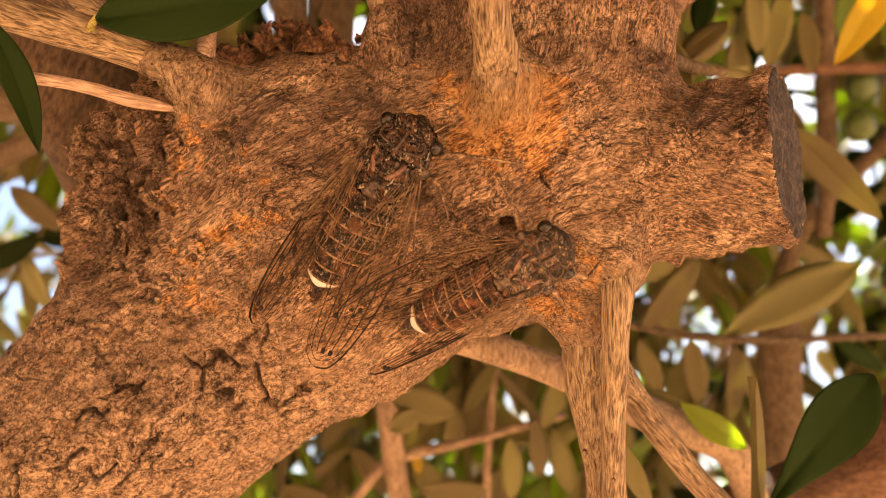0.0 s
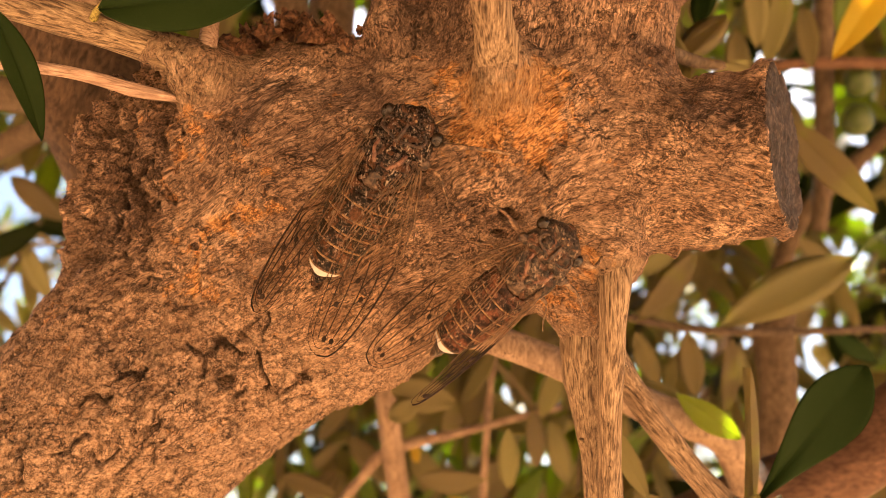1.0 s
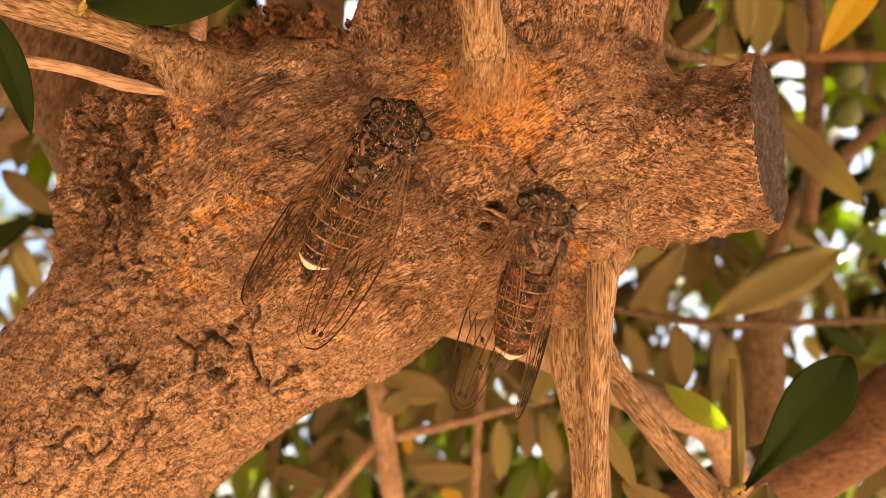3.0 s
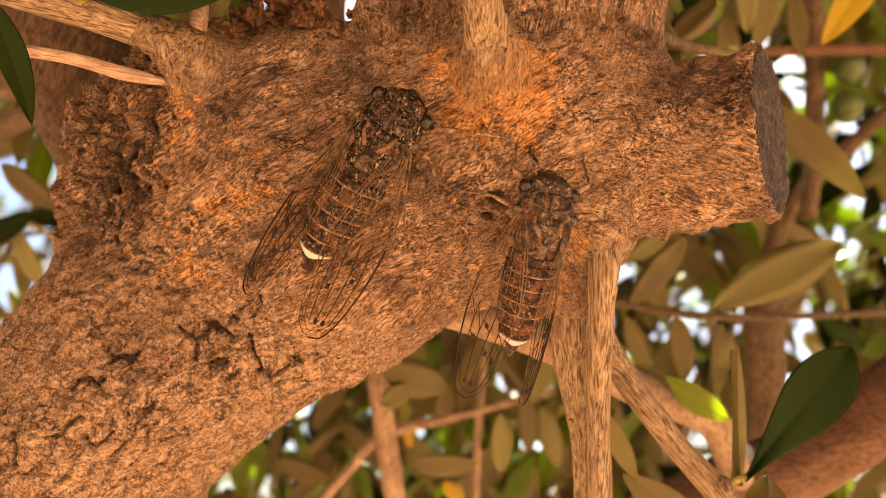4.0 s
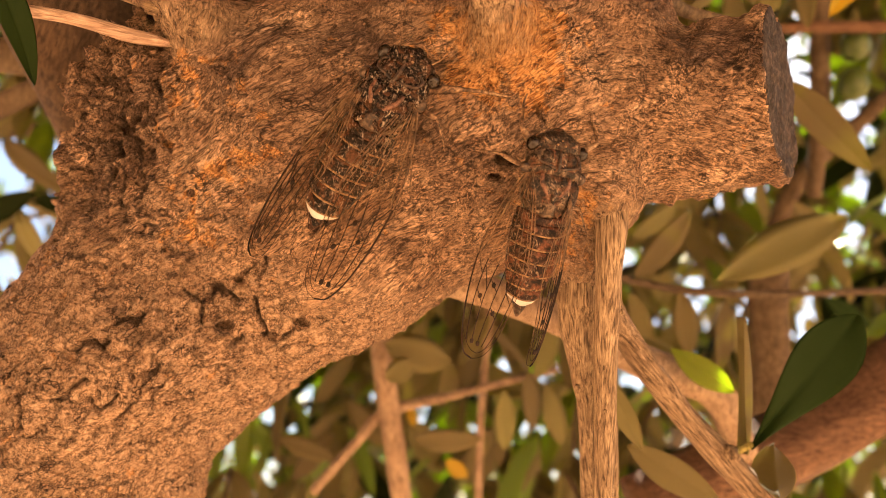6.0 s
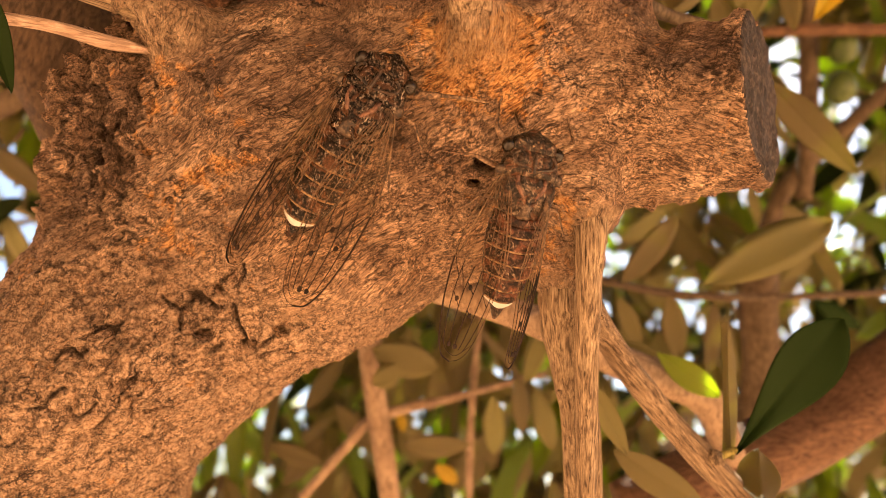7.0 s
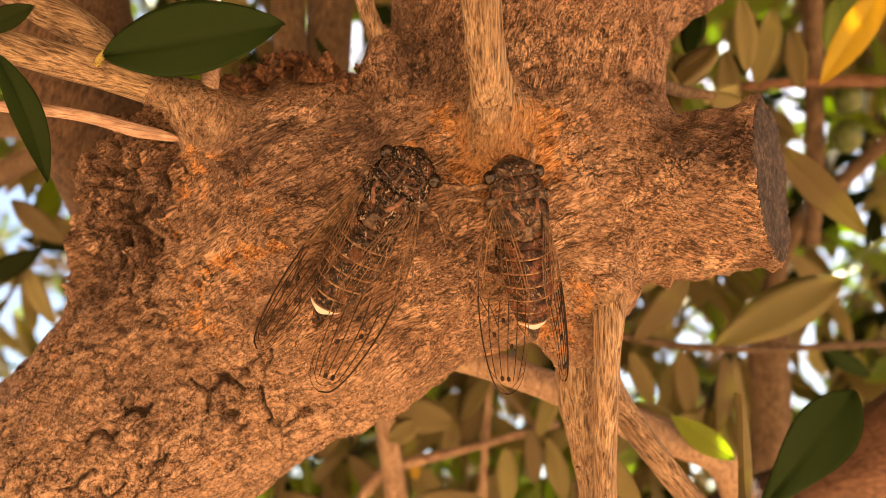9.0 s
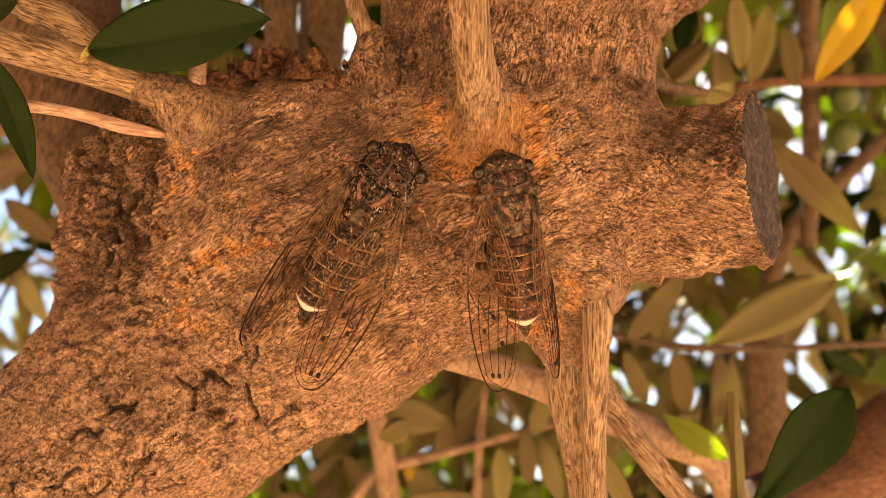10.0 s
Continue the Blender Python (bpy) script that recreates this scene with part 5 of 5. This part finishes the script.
def cicada(k, plate, shell, dusk, label, reach, spread):
    c = thing("cicada", label, "insect", "cicadas on the limb")
    sc = lambda rows: [tuple(k * q for q in row) for row in rows]
    head = part("head", loft(Shape(), sc([(9.6, 3.7, 4.4, 1.2), (10.2, 4.1, 4.6, 1.1), (11.1, 3.9, 4.5, 1.1), (12.0, 3.1, 4.1, 1.3), (12.8, 1.8, 3.5, 1.5), (13.1, 0.8, 3.0, 1.8)])), dusk, c)
    for sgn in (1, -1):
        part("eye", blob(Shape(), (sgn * 3.85 * k, 10.25 * k, 3.0 * k), (1.0 * k, 1.2 * k, 1.15 * k), 18, 12), EYE_M, head)
        part("antenna", tube(Shape(), sc([(sgn * 2.4, 12.0, 3.0, 0.14), (sgn * 3.1, 13.4, 2.8, 0.09), (sgn * 3.6, 15.0, 2.4, 0.04)]), 6, 4), LEGS, head)
        part("brow", blob(Shape(), (sgn * 1.9 * k, 11.2 * k, 4.0 * k), (1.2 * k, 0.8 * k, 0.42 * k), 14, 8, 0.3, 3), shell, head)
    for x, y in ((0, 11.5), (0.6, 10.8), (-0.6, 10.8)):
        part("ocellus", blob(Shape(), (x * k, y * k, 4.55 * k), (0.2 * k, 0.2 * k, 0.16 * k), 8, 6), BAND, head)
    part("snout", loft(Shape(), sc([(12.0, 1.2, 3.4, 1.0), (12.9, 1.3, 3.2, 0.9), (13.6, 0.7, 2.6, 1.2)]), 14), shell, head)
    pro = part("pronotum", loft(Shape(), sc([(5.9, 4.4, 4.7, 1.0), (6.3, 4.9, 5.1, 0.8), (6.8, 5.0, 5.3, 0.8), (7.3, 4.5, 5.1, 0.9), (8.6, 4.2, 5.0, 1.0), (9.8, 3.8, 4.7, 1.1), (10.2, 3.3, 4.3, 1.3)])), shell, c)
    part("collar", loft(Shape(), sc([(5.25, 4.7, 4.5, 0.9), (5.5, 5.05, 5.0, 0.75), (6.3, 5.1, 5.32, 0.7), (6.75, 4.95, 5.38, 0.75), (6.95, 4.6, 5.1, 0.9)]), 28, -0.35 * k), shell, pro)
    for sgn in (1, -1):
        part("lobe", blob(Shape(), (sgn * 1.75 * k, 8.4 * k, 4.6 * k), (1.0 * k, 1.3 * k, 0.48 * k), 16, 10, 0.35, 4), dusk, pro)
        part("ridge", tube(Shape(), sc([(sgn * 0.5, 7.0, 5.2, 0.2), (sgn * 1.3, 7.3, 5.25, 0.22), (sgn * 2.9, 7.8, 5.0, 0.22), (sgn * 3.2, 9.0, 4.5, 0.2), (sgn * 2.4, 9.7, 4.6, 0.2)]), 7, 5), RIDGE, pro)
        part("shoulder", blob(Shape(), (sgn * 4.45 * k, 6.3 * k, 3.5 * k), (0.75 * k, 1.0 * k, 0.8 * k), 14, 9, 0.2, 5), COLLAR, pro)
    part("ridge", tube(Shape(), sc([(0, 6.6, 5.3, 0.25), (0, 8.2, 5.15, 0.3), (0, 9.8, 4.75, 0.2)]), 7, 5), RIDGE, pro)
    meso = part("mesonotum", loft(Shape(), sc([(-0.6, 2.4, 4.6, 1.2), (0.2, 3.3, 5.0, 0.9), (1.6, 4.1, 5.5, 0.7), (3.4, 4.5, 5.75, 0.6), (5.0, 4.5, 5.5, 0.7), (6.1, 4.2, 5.0, 0.9)])), shell, c)
    for sgn in (1, -1):
        part("mark", blob(Shape(), (sgn * 1.25 * k, 4.3 * k, 5.3 * k), (0.75 * k, 1.5 * k, 0.36 * k), 14, 9, 0.3, 6), dusk, meso)
        part("mark", blob(Shape(), (sgn * 2.9 * k, 3.4 * k, 4.75 * k), (0.9 * k, 2.0 * k, 0.6 * k), 14, 9, 0.3, 7), dusk, meso)
        part("ridge", tube(Shape(), sc([(sgn * 0.2, 1.2, 5.3, 0.42), (sgn * 0.9, 0.4, 5.05, 0.4), (sgn * 1.8, -0.4, 4.5, 0.34)]), 8, 4), shell, meso)
        part("ridge", tube(Shape(), sc([(sgn * 0.2, 1.2, 5.3, 0.42), (sgn * 1.0, 1.9, 5.35, 0.36), (sgn * 1.7, 2.4, 5.2, 0.3)]), 8, 4), shell, meso)
        part("ridge", tube(Shape(), sc([(sgn * 4.3, 4.9, 3.6, 0.2), (sgn * 4.0, 2.8, 4.3, 0.22), (sgn * 3.2, 0.8, 4.7, 0.22), (sgn * 2.4, -0.3, 4.6, 0.2)]), 8, 4), COLLAR, meso)
        part("stripe", tube(Shape(), sc([(sgn * 2.1, 5.9, 4.95, 0.3), (sgn * 2.0, 4.6, 5.2, 0.38), (sgn * 1.4, 3.4, 5.45, 0.36), (sgn * 0.9, 2.6, 5.45, 0.26)]), 8, 4), PINKISH, meso)
    part("cross", loft(Shape(), sc([(-0.9, 0.9, 5.0, 3.0), (-0.4, 1.5, 5.35, 3.0), (0.5, 1.1, 5.75, 3.0), (1.3, 1.5, 5.8, 3.0), (1.9, 0.9, 5.75, 3.0)]), 16), COLLAR, meso)
    part("mark", blob(Shape(), (0, 2.6 * k, 5.6 * k), (0.45 * k, 1.3 * k, 0.3 * k), 12, 8, 0.3, 8), dusk, meso)
    abdomen = part("abdomen", loft(Shape(), sc([(-0.2, 3.0, 4.4, 1.0), (-2, 4.0, 4.6, 0.7), (-7, 4.1, 4.4, 0.6), (-12, 2.9, 3.5, 0.7), (-15.0, 1.5, 2.7, 1.0), (-16.2, 0.9, 2.3, 1.2)])), dusk, c)
    front = 0.0
    for i, (long, hw, top) in enumerate(((1.5, 4.05, 4.7), (1.7, 4.35, 4.95), (2.3, 4.5, 5.05), (2.3, 4.4, 4.9), (2.2, 4.1, 4.6), (2.1, 3.6, 4.2), (1.9, 2.95, 3.7))):
        a, b = front, front - long
        nhw, ntop = hw * (0.99 if i < 3 else 0.93), top * (1.0 if i < 3 else 0.95)
        seg = part("segment", loft(Shape(), sc([(a + 0.15, hw * 0.965, top - 0.22, 0.62), (a - 0.25, hw, top - 0.05, 0.58), (b + 0.3, nhw * 1.012, ntop + 0.05, 0.56), (b + 0.02, nhw * 0.985, ntop - 0.12, 0.6)]), 28, 0.9 * k), plate, abdomen)
        if i:
            arc = [(nhw * 0.985 * math.cos(q), b + 0.2 - 0.9 * math.sin(q) ** 2, (ntop + 0.6) / 2 + (ntop - 0.52) / 2 * math.sin(q) - 0.16, 0.2) for q in [radians(d) for d in range(20, 161, 10)]]
            part("band", tube(Shape(), sc(arc), 6, 2), BAND, seg)
        front = b
    part("wax_ring", loft(Shape(), sc([(-13.5, 2.78, 3.55, 0.7), (-14.0, 2.62, 3.4, 0.75), (-14.6, 2.2, 3.05, 0.85), (-14.9, 1.6, 2.7, 1.0)]), 28, 0.9 * k), WAX, abdomen, "white waxy ring")
    part("tail_tip", loft(Shape(), sc([(-14.2, 1.6, 2.75, 0.9), (-16.0, 1.05, 2.4, 1.0), (-17.1, 0.6, 2.1, 1.2), (-17.8, 0.25, 1.8, 1.4)]), 16), dusk, abdomen)
    for body in (head, pro, meso, abdomen):
        body.matrix_basis = Matrix.Diagonal((1.1, 1, 1, 1))
    legs = []
    for sgn in (1, -1):
        for hip, knee, foot, fat in reach[sgn]:
            legs.append(leg(c, k, hip, knee, foot, fat))
    for sgn in (1, -1):
        wing(c, sgn, k, spread[sgn])
    return c, legs


def reach_of(front, middle, hind):
    """Both sides' legs from hip, knee and foot on the one side."""
    return {s: [(tuple((s * q[0], q[1], q[2]) for q in row) + (fat,)) for row, fat in ((front, 0.62), (middle, 0.45), (hind, 0.42))] for s in (1, -1)}


STANCE = reach_of(((2.8, 9.0, 1.4), (6.8, 12.7, 2.6), (6.2, 16.4, 0.0)), ((4.0, 6.5, 1.2), (8.9, 7.6, 2.0), (12.4, 7.4, 0.1)), ((3.6, 2.2, 1.2), (6.8, 1.6, 1.8), (9.4, -1.4, 0.0)))
REST = reach_of(((3.0, 8.8, 1.4), (8.5, 11.9, 1.6), (13.7, 14.5, 0.0)), ((4.0, 6.0, 1.2), (7.4, 6.2, 1.8), (9.6, 4.0, 0.0)), ((3.6, 2.2, 1.2), (6.4, 1.0, 1.6), (8.4, -3.0, 0.0)))
REST[-1][0] = ((-2.6, 9.0, 1.3), (-4.2, 11.6, 1.2), (-3.4, 14.2, 0.0), 0.55)
still_cicada, still_legs = cicada(1.0, BELLY, CHITIN, DARK_CHITIN, "mottled grey-brown cicada resting on the bark, wings half spread", REST, {1: 1.0, -1: 0.8})
moving_cicada, moving_legs = cicada(0.91, BELLY_RED, BROWN_SHELL, DUSKY_SHELL, "reddish brown cicada with clear wings creeping on the bark", STANCE, {1: 0.45, -1: 0.95})


def motions():
    def perch(x, y, z, heading, pitch, roll):
        return SITE @ pose(x * MM, y * MM, z * MM, 90, 0, 0) @ pose(0, 0, 0, 0, 0, heading) @ pose(0, 0, 0, pitch, roll, 0)
    walk(still_cicada, [(t, perch(-9.7, 93.0, 7.8, -32.5, 0, -9)) for t in (0.0, 10.0)])
    walk(moving_cicada, [(t, perch(*p)) for t, *p in (
        (0.0, 7.9, 92.4, -3.9, -61.1, 3, 14),
        (0.5, 9.9, 92.4, -4.9, -49.9, 3, 14),
        (1.0, 9.9, 92.4, -6.1, -46.3, 3, 14),
        (1.5, 9.6, 92.4, -6.3, -42.7, 3, 14),
        (2.0, 11.2, 92.4, -6.7, -29.7, 3, 14),
        (2.5, 13.8, 92.4, -5.6, -13.5, 3, 14),
        (4.0, 14.6, 92.4, -4.3, -11.1, 3, 14),
        (4.5, 14.6, 92.4, -3.9, -11.1, 3, 14),
        (5.5, 14.6, 92.4, -4.1, -11.0, 3, 14),
        (7.0, 14.3, 92.4, -3.5, -10.9, 3, 14),
        (7.5, 12.9, 92.4, -1.3, -7.0, 3, 14),
        (8.0, 14.2, 92.4, -0.2, -0.2, 3, 14),
        (8.5, 13.0, 92.4, 4.0, 7.9, 3, 14),
        (9.0, 11.7, 92.4, 6.2, 9.3, 3, 14),
        (9.5, 11.8, 92.4, 6.4, 10.8, 3, 14),
        (10.0, 12.1, 92.4, 6.3, 9.6, 3, 14),
    )])
    # right fore, middle, hind leg, then the left ones: turns at the hip
    for one, turns in zip(moving_legs, (
            ((0, 0), (1, -12), (2, 4), (2.5, -6), (4, 0), (7, 0), (7.5, 14), (8, 22), (8.5, 30), (10, 30)),
            ((0, 0), (0.5, 14), (1, -8), (1.5, 10), (2, -10), (2.5, 0), (4, 6), (7, 6), (7.5, -8), (8, 8), (8.5, -6), (9, 4), (10, 4)),
            ((0, 0), (0.5, -10), (1, 8), (1.5, -8), (2, 10), (2.5, 0), (7, 0), (7.5, 10), (8, -8), (8.5, 8), (9, 0), (10, 0)),
            ((0, -6), (0.5, 6), (1, 0), (2, -4), (2.5, 0), (7, 0), (7.5, 10), (8, 22), (8.5, 20), (9, 42), (10, 42)),
            ((0, 0), (0.5, -12), (1, 8), (1.5, -10), (2, 10), (2.5, 0), (7, 0), (7.5, 4), (8, -8), (8.5, 6), (9, 0), (10, 0)),
            ((0, 0), (0.5, 10), (1, -8), (1.5, 8), (2, -10), (2.5, 0), (7, 0), (7.5, -10), (8, 8), (8.5, -8), (9, 0), (10, 0)))):
        hip = one.matrix_basis.copy()
        walk(one, [(t, hip @ pose(0, 0, 0, 0, 0, a)) for t, a in turns])


motions()
